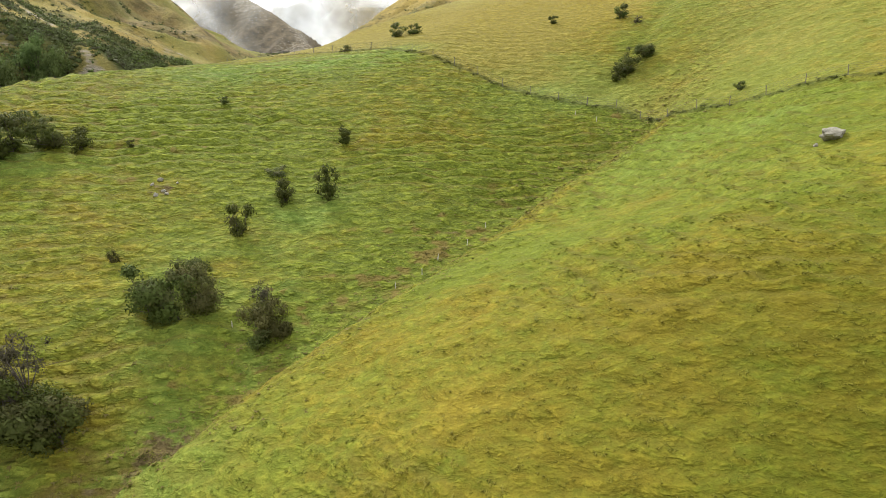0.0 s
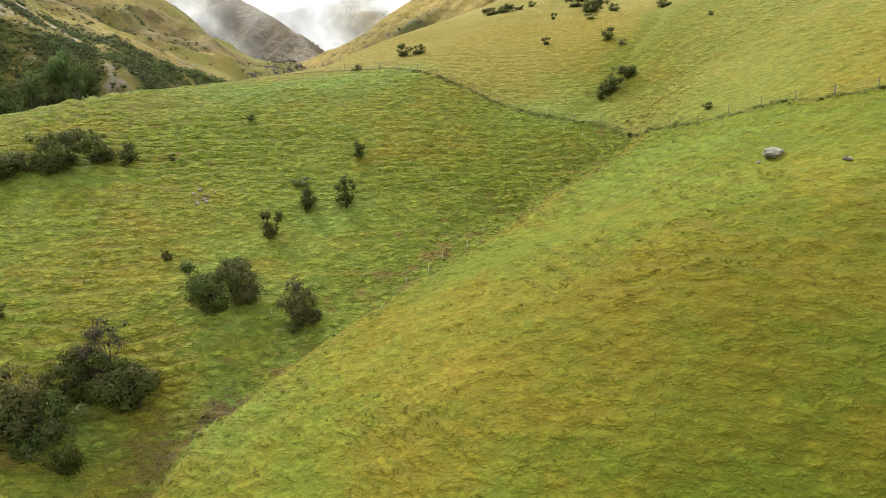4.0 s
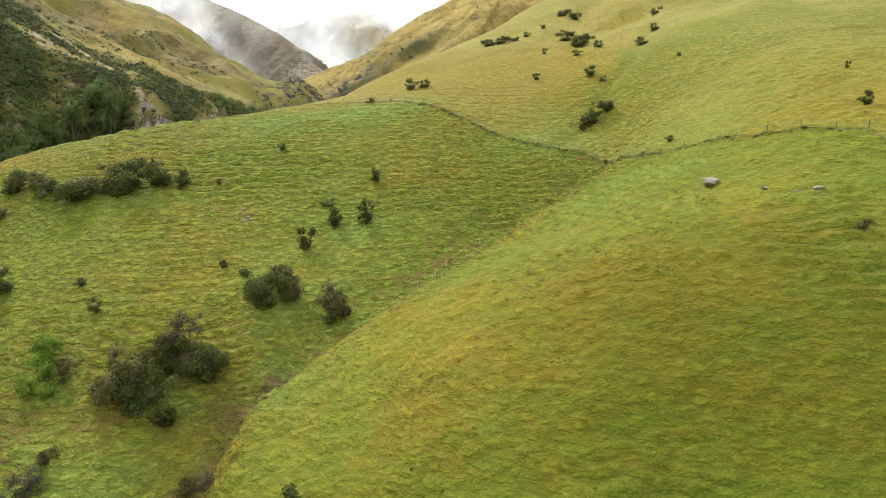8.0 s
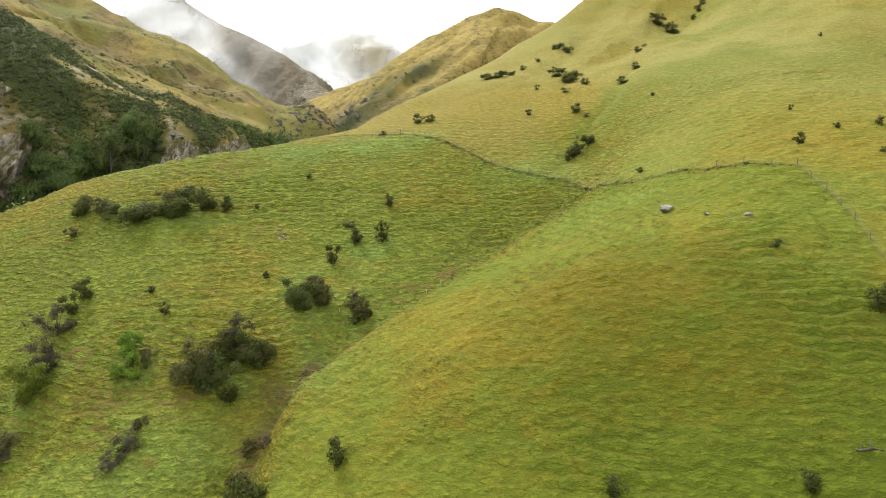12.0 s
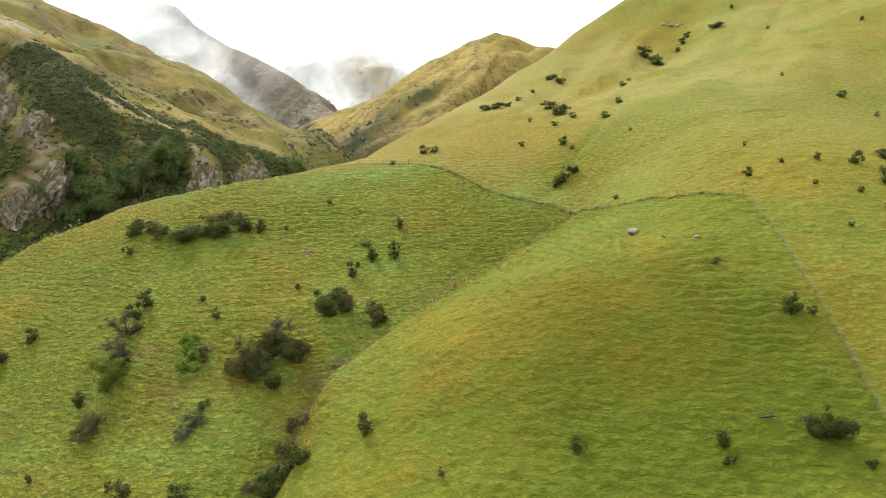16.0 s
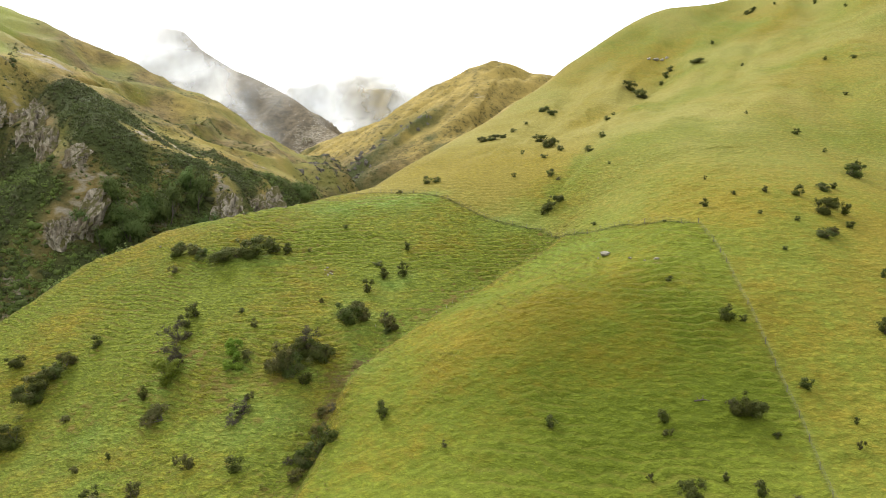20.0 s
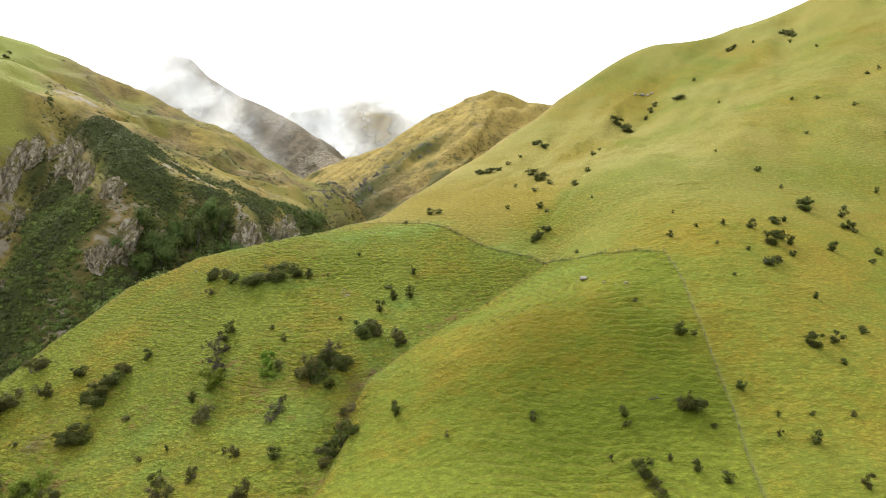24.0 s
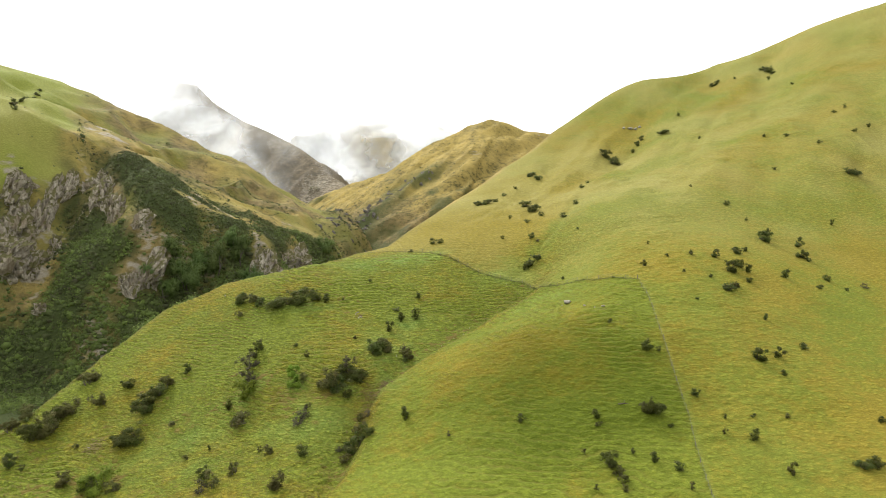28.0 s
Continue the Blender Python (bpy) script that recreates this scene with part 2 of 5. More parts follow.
    bump(nt, b, calc(nt, "ADD", tread, calc(nt, "ADD", calc(nt, "MULTIPLY", calc(nt, "ADD", hummock, calc(nt, "ADD", calc(nt, "MULTIPLY", mound, 0.30), calc(nt, "MULTIPLY", wisp, 0.55))), calc(nt, "SUBTRACT", 1.0, calc(nt, "MULTIPLY", attr(nt, "short"), 0.55))), calc(nt, "MULTIPLY", fine, 0.08))), 1.0, 0.48)
    near_bump = b.inputs["Normal"].links[0].from_node
    big = nt.nodes.new("ShaderNodeBump")
    big.inputs["Distance"].default_value = 3.2
    nt.links.new(calc(nt, "MULTIPLY", attr(nt, "tussock"), 0.9), big.inputs["Strength"])
    nt.links.new(node_noise(nt, pos, 0.07, 8, 0.62), big.inputs["Height"])
    nt.links.new(big.outputs[0], near_bump.inputs["Normal"])
    return m


GROUND = ground_material()


def leaf_material(name, dark, light, gloss=0.65, withered=0.4):
    m, nt, b = material(name)
    geo = nt.nodes.new("ShaderNodeNewGeometry")
    info = nt.nodes.new("ShaderNodeObjectInfo").outputs["Random"]
    pos = geo.outputs["Position"]
    each = geo.outputs["Random Per Island"]
    tone = attr(nt, "tone")
    f = calc(nt, "ADD", calc(nt, "MULTIPLY", each, 0.45), calc(nt, "MULTIPLY", tone, 0.45))
    col = mix(nt, f, dark, light)
    # some heads are dead and grey-brown, some fresher
    dead = reach(nt, calc(nt, "ADD", tone, calc(nt, "MULTIPLY", calc(nt, "SUBTRACT", info, 0.5), 0.5)), 0.74, 0.86)
    col = mix(nt, calc(nt, "MULTIPLY", dead, withered), col, mix(nt, each, (0.052, 0.040, 0.030), (0.110, 0.078, 0.046)))
    fresh = reach(nt, calc(nt, "ADD", tone, calc(nt, "MULTIPLY", info, 0.3)), 0.34, 0.12)
    col = mix(nt, calc(nt, "MULTIPLY", fresh, 0.5), col, mix(nt, 1.0, col, (1.12, 1.38, 0.75), "MULTIPLY"))
    hue = nt.nodes.new("ShaderNodeHueSaturation")
    nt.links.new(col, hue.inputs["Color"])
    nt.links.new(calc(nt, "ADD", calc(nt, "MULTIPLY", info, 0.04), 0.48), hue.inputs["Hue"])
    nt.links.new(calc(nt, "ADD", calc(nt, "MULTIPLY", info, 0.5), 0.75), hue.inputs["Value"])
    nt.links.new(hue.outputs[0], b.inputs["Base Color"])
    b.inputs["Roughness"].default_value = gloss
    b.inputs["Specular IOR Level"].default_value = 0.08
    thin(nt, b, 0.35)
    return m


LEAF_DARK = leaf_material("dark_leaf", (0.048, 0.059, 0.015), (0.114, 0.133, 0.030))
LEAF_BROWN = leaf_material("brown_twig_leaf", (0.058, 0.062, 0.020), (0.146, 0.140, 0.040))
LEAF_GREY = leaf_material("grey_twig_tip", (0.048, 0.044, 0.026), (0.102, 0.092, 0.052))
LEAF_GREEN = leaf_material("fresh_leaf", (0.085, 0.135, 0.015), (0.235, 0.305, 0.040), 0.65, 0.0)
LEAF_BUSH = leaf_material("native_bush_leaf", (0.054, 0.078, 0.023), (0.150, 0.200, 0.055), 0.65, 0.1)


def bark_material():
    m, nt, b = material("grey_bark")
    pos = nt.nodes.new("ShaderNodeNewGeometry").outputs["Position"]
    n = node_noise(nt, pos, 9.0, 5)
    nt.links.new(mix(nt, n, (0.035, 0.028, 0.020), (0.11, 0.092, 0.074)), b.inputs["Base Color"])
    b.inputs["Roughness"].default_value = 0.9
    bump(nt, b, n, 0.6, 0.03)
    return m


BARK = bark_material()


def stone_material(name, dark, light, scale):
    m, nt, b = material(name)
    pos = nt.nodes.new("ShaderNodeNewGeometry").outputs["Position"]
    n, v = node_noise(nt, pos, scale, 6, 0.65), node_noise(nt, pos, scale * 6, 4, 0.7)
    col = mix(nt, n, dark, light)
    moss = reach(nt, node_noise(nt, pos, scale * 0.7, 3), 0.55, 0.7)
    col = mix(nt, calc(nt, "MULTIPLY", moss, 0.5), col, (0.13, 0.12, 0.04))
    col = mix(nt, v, mix(nt, 1.0, col, (0.6, 0.6, 0.6), "MULTIPLY"), col)
    nt.links.new(col, b.inputs["Base Color"])
    b.inputs["Roughness"].default_value = 0.9
    bump(nt, b, calc(nt, "ADD", n, calc(nt, "MULTIPLY", v, 0.4)), 0.9, 0.5 / scale)
    return m


def crag_material():
    """Upright-jointed rock with dark cracks, lichen, and grass on its ledges."""
    m, nt, b = material("grey_brown_crag")
    geo = nt.nodes.new("ShaderNodeNewGeometry")
    pos = geo.outputs["Position"]
    tall = nt.nodes.new("ShaderNodeMapping")
    tall.inputs["Scale"].default_value = (1.0, 1.0, 0.28)
    nt.links.new(pos, tall.inputs["Vector"])
    joint, grain = node_noise(nt, tall.outputs[0], 0.42, 6, 0.68), node_noise(nt, pos, 1.6, 5, 0.7)
    col = ramp(nt, joint, [(0.32, (0.060, 0.050, 0.034)), (0.42, (0.18, 0.150, 0.106)), (0.54, (0.35, 0.305, 0.228)), (0.66, (0.49, 0.440, 0.345))])
    rust = reach(nt, node_noise(nt, pos, 0.13, 4), 0.48, 0.68)
    col = mix(nt, calc(nt, "MULTIPLY", rust, 0.55), col, (0.20, 0.145, 0.075))
    col = mix(nt, grain, mix(nt, 1.0, col, (0.55, 0.55, 0.55), "MULTIPLY"), mix(nt, 1.0, col, (1.25, 1.25, 1.25), "MULTIPLY"))
    up = nt.nodes.new("ShaderNodeSeparateXYZ")
    nt.links.new(geo.outputs["Normal"], up.inputs[0])
    ledge = reach(nt, calc(nt, "ADD", up.outputs["Z"], calc(nt, "MULTIPLY", calc(nt, "SUBTRACT", node_noise(nt, pos, 0.5, 4), 0.5), 1.3)), 0.36, 0.60)
    col = mix(nt, ledge, col, mix(nt, grain, (0.045, 0.048, 0.014), (0.150, 0.130, 0.040)))
    nt.links.new(col, b.inputs["Base Color"])
    b.inputs["Roughness"].default_value = 0.92
    bump(nt, b, calc(nt, "ADD", joint, calc(nt, "MULTIPLY", grain, 0.4)), 1.0, 2.5)
    return m


BOULDER = stone_material("lichen_boulder", (0.16, 0.146, 0.108), (0.48, 0.445, 0.36), 2.2)
CRAG = crag_material()


def plain(name, dark, light, scale, rough=0.8, metal=0.0):
    m, nt, b = material(name)
    pos = nt.nodes.new("ShaderNodeNewGeometry").outputs["Position"]
    n = node_noise(nt, pos, scale, 4)
    nt.links.new(mix(nt, n, dark, light), b.inputs["Base Color"])
    b.inputs["Roughness"].default_value, b.inputs["Metallic"].default_value = rough, metal
    return m


POST_WOOD = plain("weathered_post", (0.07, 0.06, 0.048), (0.19, 0.17, 0.145), 12.0)
WIRE = plain("fence_wire", (0.09, 0.09, 0.07), (0.16, 0.155, 0.13), 5.0, 0.8, 0.3)


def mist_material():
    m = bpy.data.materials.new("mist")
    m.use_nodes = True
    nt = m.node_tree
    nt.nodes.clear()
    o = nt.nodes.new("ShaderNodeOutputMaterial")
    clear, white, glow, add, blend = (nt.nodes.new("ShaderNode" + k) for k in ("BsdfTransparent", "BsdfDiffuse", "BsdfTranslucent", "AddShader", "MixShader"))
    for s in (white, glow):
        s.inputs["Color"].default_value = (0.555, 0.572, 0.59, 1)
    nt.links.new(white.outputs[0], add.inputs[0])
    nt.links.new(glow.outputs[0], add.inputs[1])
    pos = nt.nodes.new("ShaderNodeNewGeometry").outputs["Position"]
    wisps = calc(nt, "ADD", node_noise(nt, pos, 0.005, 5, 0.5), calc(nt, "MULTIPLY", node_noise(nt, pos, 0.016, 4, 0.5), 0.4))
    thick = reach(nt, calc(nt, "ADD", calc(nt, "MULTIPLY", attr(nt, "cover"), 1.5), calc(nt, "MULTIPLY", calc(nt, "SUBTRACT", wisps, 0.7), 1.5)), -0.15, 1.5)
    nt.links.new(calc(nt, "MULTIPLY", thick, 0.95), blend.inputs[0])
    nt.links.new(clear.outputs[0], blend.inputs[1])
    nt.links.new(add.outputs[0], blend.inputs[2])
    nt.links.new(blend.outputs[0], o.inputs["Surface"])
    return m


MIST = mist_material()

# ---- the lie of the land ----
def value_noise(x, y, seed=0):
    """Smooth noise of about -1 to 1 on a unit lattice."""
    xi, yi = np.floor(x), np.floor(y)
    u, v = x - xi, y - yi
    u, v = u * u * u * (u * (u * 6 - 15) + 10), v * v * v * (v * (v * 6 - 15) + 10)
    xi, yi = xi.astype(np.int64), yi.astype(np.int64)

    def h(a, b):
        n = (a * 374761393 + b * 668265263 + seed * 1442695041) & 0x7FFFFFFF
        n = ((n ^ (n >> 13)) * 1274126177) & 0x7FFFFFFF
        n = ((n ^ (n >> 15)) * 668265263) & 0x7FFFFFFF
        return ((n ^ (n >> 14)) & 0xFFFF) / 32767.5 - 1.0

    a, b, c, d = h(xi, yi), h(xi + 1, yi), h(xi, yi + 1), h(xi + 1, yi + 1)
    return (a + (b - a) * u) * (1 - v) + (c + (d - c) * u) * v


def fbm(x, y, octaves=4, seed=0, gain=0.5):
    total, amp = 0.0, 1.0
    for k in range(octaves):
        c, s = math.cos(0.7 * k), math.sin(0.7 * k)
        total = total + amp * value_noise((x * c - y * s) * 2 ** k + 17.3 * k, (x * s + y * c) * 2 ** k - 9.1 * k, seed + k)
        amp *= gain
    return total


def along(x, y, line):
    """Distance to a bent line in the plan, its sign (plus to the left of its run) and the values carried by its corners."""
    best = np.full(x.shape, 1e9)
    side = np.zeros(x.shape)
    carried = [np.zeros(x.shape) for _ in line[0][2:]]
    for p, q in zip(line, line[1:]):
        dx, dy = q[0] - p[0], q[1] - p[1]
        s = np.clip(((x - p[0]) * dx + (y - p[1]) * dy) / (dx * dx + dy * dy), 0, 1)
        ex, ey = x - p[0] - s * dx, y - p[1] - s * dy
        d = np.hypot(ex, ey)
        near = d < best
        best = np.where(near, d, best)
        side = np.where(near, np.sign(dx * ey - dy * ex), side)
        for k in range(len(carried)):
            carried[k] = np.where(near, p[2 + k] + s * (q[2 + k] - p[2 + k]), carried[k])
    return best, side, carried


def softplus(d, w):
    return np.where(d / w > 30, d, w * np.log1p(np.exp(np.clip(d / w, -30, 30))))


# edge of the pasture: from the stream up the rim, over the knoll, and on along the skyline of the big hill
RIM = [(-190, -60, 3), (-150, 5, 2.5), (-127, 44, 2), (-120, 55, 2), (-112, 71, 2), (-101, 89, 2), (-84, 98, 2), (-63, 99, 2.5),
       (-49, 106, 3), (-37, 124, 4), (-22, 134, 5), (-13, 156, 5), (14, 226, 7), (45, 288, 6), (88, 341, 5), (170, 400, 5), (240, 422, 6),
       (305, 392, 7), (340, 358, 8), (480, 330, 12), (900, 300, 20)]
# little gully between the two flanks, corner by corner with its depth
GULLY = [(38, 97, 0.2), (27, 86, 1.4), (13, 76, 1.9), (6, 67, 2.0), (0, 59, 2.1), (-6, 52, 2.2), (-14, 46, 2.5), (-22, 39, 2.8), (-24, 33, 3.2),
         (-25, 23, 3.4), (-28, 10, 3.4), (-32, -2, 3.0), (-40, -25, 2.2)]


def gully_cut(x, y):
    d, side, (depth,) = along(x, y, GULLY)
    return depth * np.exp(-(d / np.where(side > 0, 2.2, 6.0)) ** 2)


# fence: along the knoll and the saddle to its corner, then down the spur
FENCE = [(-48, 124), (-36, 124), (-25, 122.5), (-13, 115.5), (-5, 110.5), (0, 107), (7.5, 101.5), (17, 98), (25.5, 94.5), (34.5, 82), (40, 75.5), (45.5, 68), (57.5, 60.5)]
FENCE_DOWN = [(57.5, 60.5), (57.5, 50), (56, 38), (55, 29), (54, 18), (53.5, 9), (52, 1), (50, -12), (47, -30)]

# broad heights of the pasture hills on a 70 m lattice, column by column
LATTICE = [
    (26.3, 30.5, 31.5, 60.3, 92.9, 123.6, 152.8, 182.9, 215.7, 251.6, 289.4),
    (7.3, 11.7, -8.2, 51.5, 91, 121.5, 149.4, 180.7, 217.3, 257, 297.8),
    (-7, 22.6, 14, 65.4, 91.5, 117.9, 144.1, 177.9, 220, 264, 307.3),
    (-18.7, 14.3, 40.7, 71.7, 87.3, 108.7, 137.8, 176.2, 227.1, 273.9, 317.4),
    (-14.1, 12.5, 41.3, 96.2, 111.4, 116, 141.9, 184.2, 242.2, 285.5, 326.4),
    (2.7, 34.2, 35.7, 67.9, 125.4, 143, 165.4, 210.6, 254.3, 291.9, 332.5),
    (20.1, 47.5, 58.9, 82.6, 129.9, 162.1, 185.8, 204.3, 239.9, 292.8, 338.9),
    (36.2, 61.2, 82.4, 109.9, 149.2, 188.7, 225.9, 255.3, 273.2, 311.9, 351.7),
    (52.1, 78.8, 106, 137.3, 175, 215.9, 256.8, 295.5, 314.2, 340.5, 371.6),
    (68.9, 98.2, 129.4, 163.9, 202.1, 242.9, 283.5, 320.5, 347.3, 371.1, 396.3),
]
# smaller swells and hollows on them: x, y, radius, height
SWELLS = [(-30, 118, 26, -3.0), (-5, 112, 24, 1.8), (25, 92, 26, -10.4), (-55, 95, 28, 4.5), (-85, 85, 28, 1.1),
          (-20, 70, 24, -3.5), (10, 65, 24, -5.5), (40, 55, 24, 0.7), (60, 60, 22, 1.0), (40, 30, 24, 4.3),
          (10, 35, 24, 4.9), (-20, 40, 24, -2.7), (-45, 50, 26, 4.5), (-70, 55, 26, 0.5), (-100, 50, 24, 4.4),
          (-60, 20, 26, -1.8), (-25, 12, 24, -2.8), (15, 8, 24, -1.9), (50, 5, 24, -1.3), (75, 30, 26, 1.7),
          (95, 55, 28, 2.3)]
# ridges with their heights: the bush-clad hill across the ravine, the tawny hill, and the mountains in the mist
RIDGE_BUSH = [(-620, 250, 330), (-430, 270, 255), (-355, 301, 224), (-336, 341, 214), (-318, 381, 213), (-313, 461, 208), (-294, 541, 199), (-260, 621, 180),
              (-217, 721, 145), (-197, 791, 113), (-183, 851, 93)]
RIDGE_TAWNY = [(-156, 841, 172), (-122, 811, 180), (-76, 761, 188), (-35, 721, 202), (10, 681, 225), (38, 656, 236), (56, 645, 240), (74, 640, 235), (98, 631, 223),
               (144, 621, 216), (198, 631, 226), (300, 700, 300)]
RIDGE_LEFT = [(-1500, 1600, 400), (-1090, 1561, 450), (-883, 1511, 500), (-757, 1461, 515), (-603, 1411, 478), (-555, 1381, 435), (-464, 1341, 378),
              (-357, 1281, 325), (-288, 1221, 280), (-198, 1111, 203), (-140, 1041, 149)]
RIDGE_MIDDLE = [(-1100, 2600, 520), (-696, 2461, 494), (-537, 2361, 528), (-360, 2361, 592), (-183, 2361, 607), (-6, 2361, 570), (194, 2361, 470),
                (394, 2361, 420), (900, 2500, 500)]
# brink of the crags on the bush hill
BRINK = [(-420, 60), (-285, 120), (-235, 165), (-205, 205), (-190, 228), (-168, 200), (-140, 168), (-118, 180), (-92, 184), (-78, 215), (-66, 260), (-70, 330),
         (-95, 420), (-110, 520), (-120, 700)]


# upper edge of the close bush on that hill, and the green hollow that runs up the big hill
BUSH_EDGE = [(-330, 60), (-250, 130), (-215, 168), (-206, 190), (-197, 208), (-190, 223), (-173, 212), (-160, 226), (-142, 206), (-122, 214), (-106, 196), (-92, 212), (-86, 242), (-82, 300), (-92, 420)]
HOLLOW = [(25, 98), (32, 107), (43, 120), (54, 146), (84, 216), (106, 249), (124, 275)]


def spline(u):
    return ((1 - u) ** 3 / 6, (3 * u ** 3 - 6 * u * u + 4) / 6, (-3 * u ** 3 + 3 * u * u + 3 * u + 1) / 6, u ** 3 / 6)


def pasture(x, y):
    grid = np.array(LATTICE)
    nx, ny = grid.shape
    gx, gy = np.clip((x + 200) / 70, 1, nx - 2.001), np.clip((y + 120) / 70, 1, ny - 2.001)
    i, j = np.floor(gx).astype(int), np.floor(gy).astype(int)
    wx, wy = spline(gx - i), spline(gy - j)
    z = np.zeros(x.shape)
    for a in range(4):
        for b in range(4):
            z += wx[a] * wy[b] * grid[i - 1 + a, j - 1 + b]
    for cx, cy, r, h in SWELLS:
        z += h * np.exp(-((x - cx) ** 2 + (y - cy) ** 2) / (2 * (0.7 * r) ** 2))
    return z - gully_cut(x, y)


def rim_side(x, y):
    d, side, (w,) = along(x, y, RIM)
    return d * side, w


def ridge_hill(x, y, ridge, fall, rough, size, seed, crest=6.0, run=None):
    """A hill that falls away from its ridge, with folds; run turns and draws them out down the slope."""
    d, side, (top,) = along(x, y, ridge)
    if run:
        c, s = math.cos(run), math.sin(run)
        x, y = x * c + y * s, (-x * s + y * c) / 3.2
    wild = np.clip(0.5 + 0.45 * fbm(x / size, y / size, 5, seed), 0, 1.2)
    folds = np.abs(fbm(x / (size * 0.8), y / (size * 0.8), 3, seed + 40))
    grow = np.clip(d / (size * 0.6), 0.04, 1)
    return top - fall * (np.sqrt(d * d + crest * crest) - crest) - rough * grow * (wild * 0.6 + folds * 0.7 - 0.35), d


def land(x, y, fine=True):
    """Heights of the ground, with the share of each kind of cover."""
    z = pasture(x, y)
    sd, w = rim_side(x, y)
    z = z - 1.15 * softplus(sd - 1.2 * w, w)
    # sheep tracks: small steps that run level along the steep grass, broken here and there
    near = np.clip((y + 40) / 30, 0, 1) * np.clip((430 - y) / 150, 0, 1)
    if fine:
        warp = fbm(x / 11.0, y / 11.0, 3, 3) * 0.65 + fbm(x / 3.4, y / 2.6, 2, 5) * 0.22
        broken = np.clip(0.55 + 0.9 * fbm(x / 14.0, y / 14.0, 3, 7), 0.15, 1.0)
        level = z / 0.95 + warp + np.clip((y - 100) / 60, 0, 1) * 1.0 * fbm(x / 6.0, y / 9.0, 2, 9)
        step = np.sin(2 * math.pi * level)
        near = near * np.clip((118 - y) / 12, 0, 1) * np.clip((98 - x) / 12, 0, 1) * np.clip((x + 136) / 8, 0, 1)
        z = z + near * (0.19 * broken * step * (1 - 0.75 * beyond_at(x, y)) + 0.30 * (np.abs(fbm(x / 2.3, y / 1.4, 2, 11)) - 0.35) + 0.08 * fbm(x / 0.8, y / 0.7, 2, 17) + 0.25 * fbm(x / 7.0, y / 6.0, 3, 13))
    # folds of the big hill past the fence, and the crease that runs up it
    if fine:
        hill = np.clip((y - 112) / 40, 0, 1) * np.clip((-sd - 4) / 25, 0, 1)
        hd, _, _ = along(x, y, HOLLOW)
        z = z + hill * (3.4 * fbm((x - 0.55 * y) / 30.0, (y + 0.55 * x) / 110.0, 3, 15) - 0.9 * np.abs(fbm(x / 9.0, y / 14.0, 3, 19)) + 0.5) - 0.8 * np.exp(-((hd + 0.8 * fbm(x / 9.0, y / 9.0, 2, 20)) / 2.2) ** 2)
    bush, bd = ridge_hill(x, y, RIDGE_BUSH, 0.47, 15.0, 70.0, 21)
    bd, bside, _ = along(x, y, BRINK)
    over = -bd * bside
    crag = 4.0 * fbm(x / 16.0, y / 16.0, 3, 23)
    bush = bush - 1.2 * softplus(over + crag, 2.5)
    tawny, td = ridge_hill(x, y, RIDGE_TAWNY, 0.62, 12.0, 34.0, 25, 16.0, run=-0.75)
    left, ld = ridge_hill(x, y, RIDGE_LEFT, 0.72, 70.0, 110.0, 27, 12.0, run=-0.55)
    middle, md = ridge_hill(x, y, RIDGE_MIDDLE, 0.55, 110.0, 170.0, 29, 30.0, run=0.25)
    floor = 13.0 + 0.075 * np.clip(y - 20, 0, 1200) + 0.6 * fbm(x / 18.0, y / 18.0, 3, 31)
    far = 150 * np.clip((np.hypot(x, y - 1000) - 2500) / 2000, 0, 1)
    layers = np.stack([z, bush, tawny, left, middle, floor + far])
    return layers.max(0), layers.argmax(0), sd, over, ((level, broken, step * broken) if fine else None)


def steps(*runs):
    """Coordinates from runs of (start, end, step)."""
    return np.concatenate([np.linspace(a, b, max(2, int(round((b - a) / s))), endpoint=False) for a, b, s in runs])


GOLD = [(8, 36, 11, 0.32), (15, 29, 13, 0.07), (40, 46, 7, 0.16), (28, 64, 18, -0.36), (30, 53, 8, -0.15), (-5, 108, 18, -0.35), (-45, 85, 25, -0.15), (0, 150, 30, 0.95), (24, 200, 34, 0.55), (40, 140, 14, -0.2), (-22, 46, 14, 0.2), (80, 14, 30, -0.16), (-106, 14, 10, -0.6), (-8, 116, 8, -0.3)]
BARE = [(-23.3, 39, 1.6, 0.55), (-24.6, 34, 1.9, 0.5), (-25.6, 29, 1.8, 0.45), (-20, 42.5, 1.3, 0.4), (23, 88.5, 3, 0.35), (20, 84, 1.8, 0.35), (11, 76, 1.5, 0.4), (1.6, 66.8, 1.6, 0.45), (-1, 63, 1.4, 0.4), (-4, 58.5, 1.3, 0.4), (-18, 43, 1.8, 0.4), (-26, 24, 2.2, 0.4), (-97, 33, 3.5, 0.6), (-31, 72, 1.6, 0.6), (43, 46, 1.5, 0.5), (39, 45.5, 1.2, 0.4)]


# outcrops on the bush hill: x, y, width, height
CRAGS = [(-90.6, 177, 15, 22), (-80, 203, 14, 17), (-134.6, 149, 13, 21), (-139.2, 140, 10, 11), (-175, 184, 13, 20), (-160, 171, 11, 19), (-203, 161, 18, 28),
         (-196, 144, 17, 24), (-175, 134, 7, 6), (-199, 183, 8, 20), (-252, 1106, 24, 18), (-168, 178, 9, 17), (-188, 168, 9, 14), (-84, 190, 9, 14),
         (-210, 171, 15, 22), (-198, 169, 11, 24), (-189, 152, 11, 20), (-202, 150, 13, 18), (-194, 188, 8, 17), (-183, 198, 10, 13), (-186, 192, 8, 12), (-143, 158, 8, 10)]


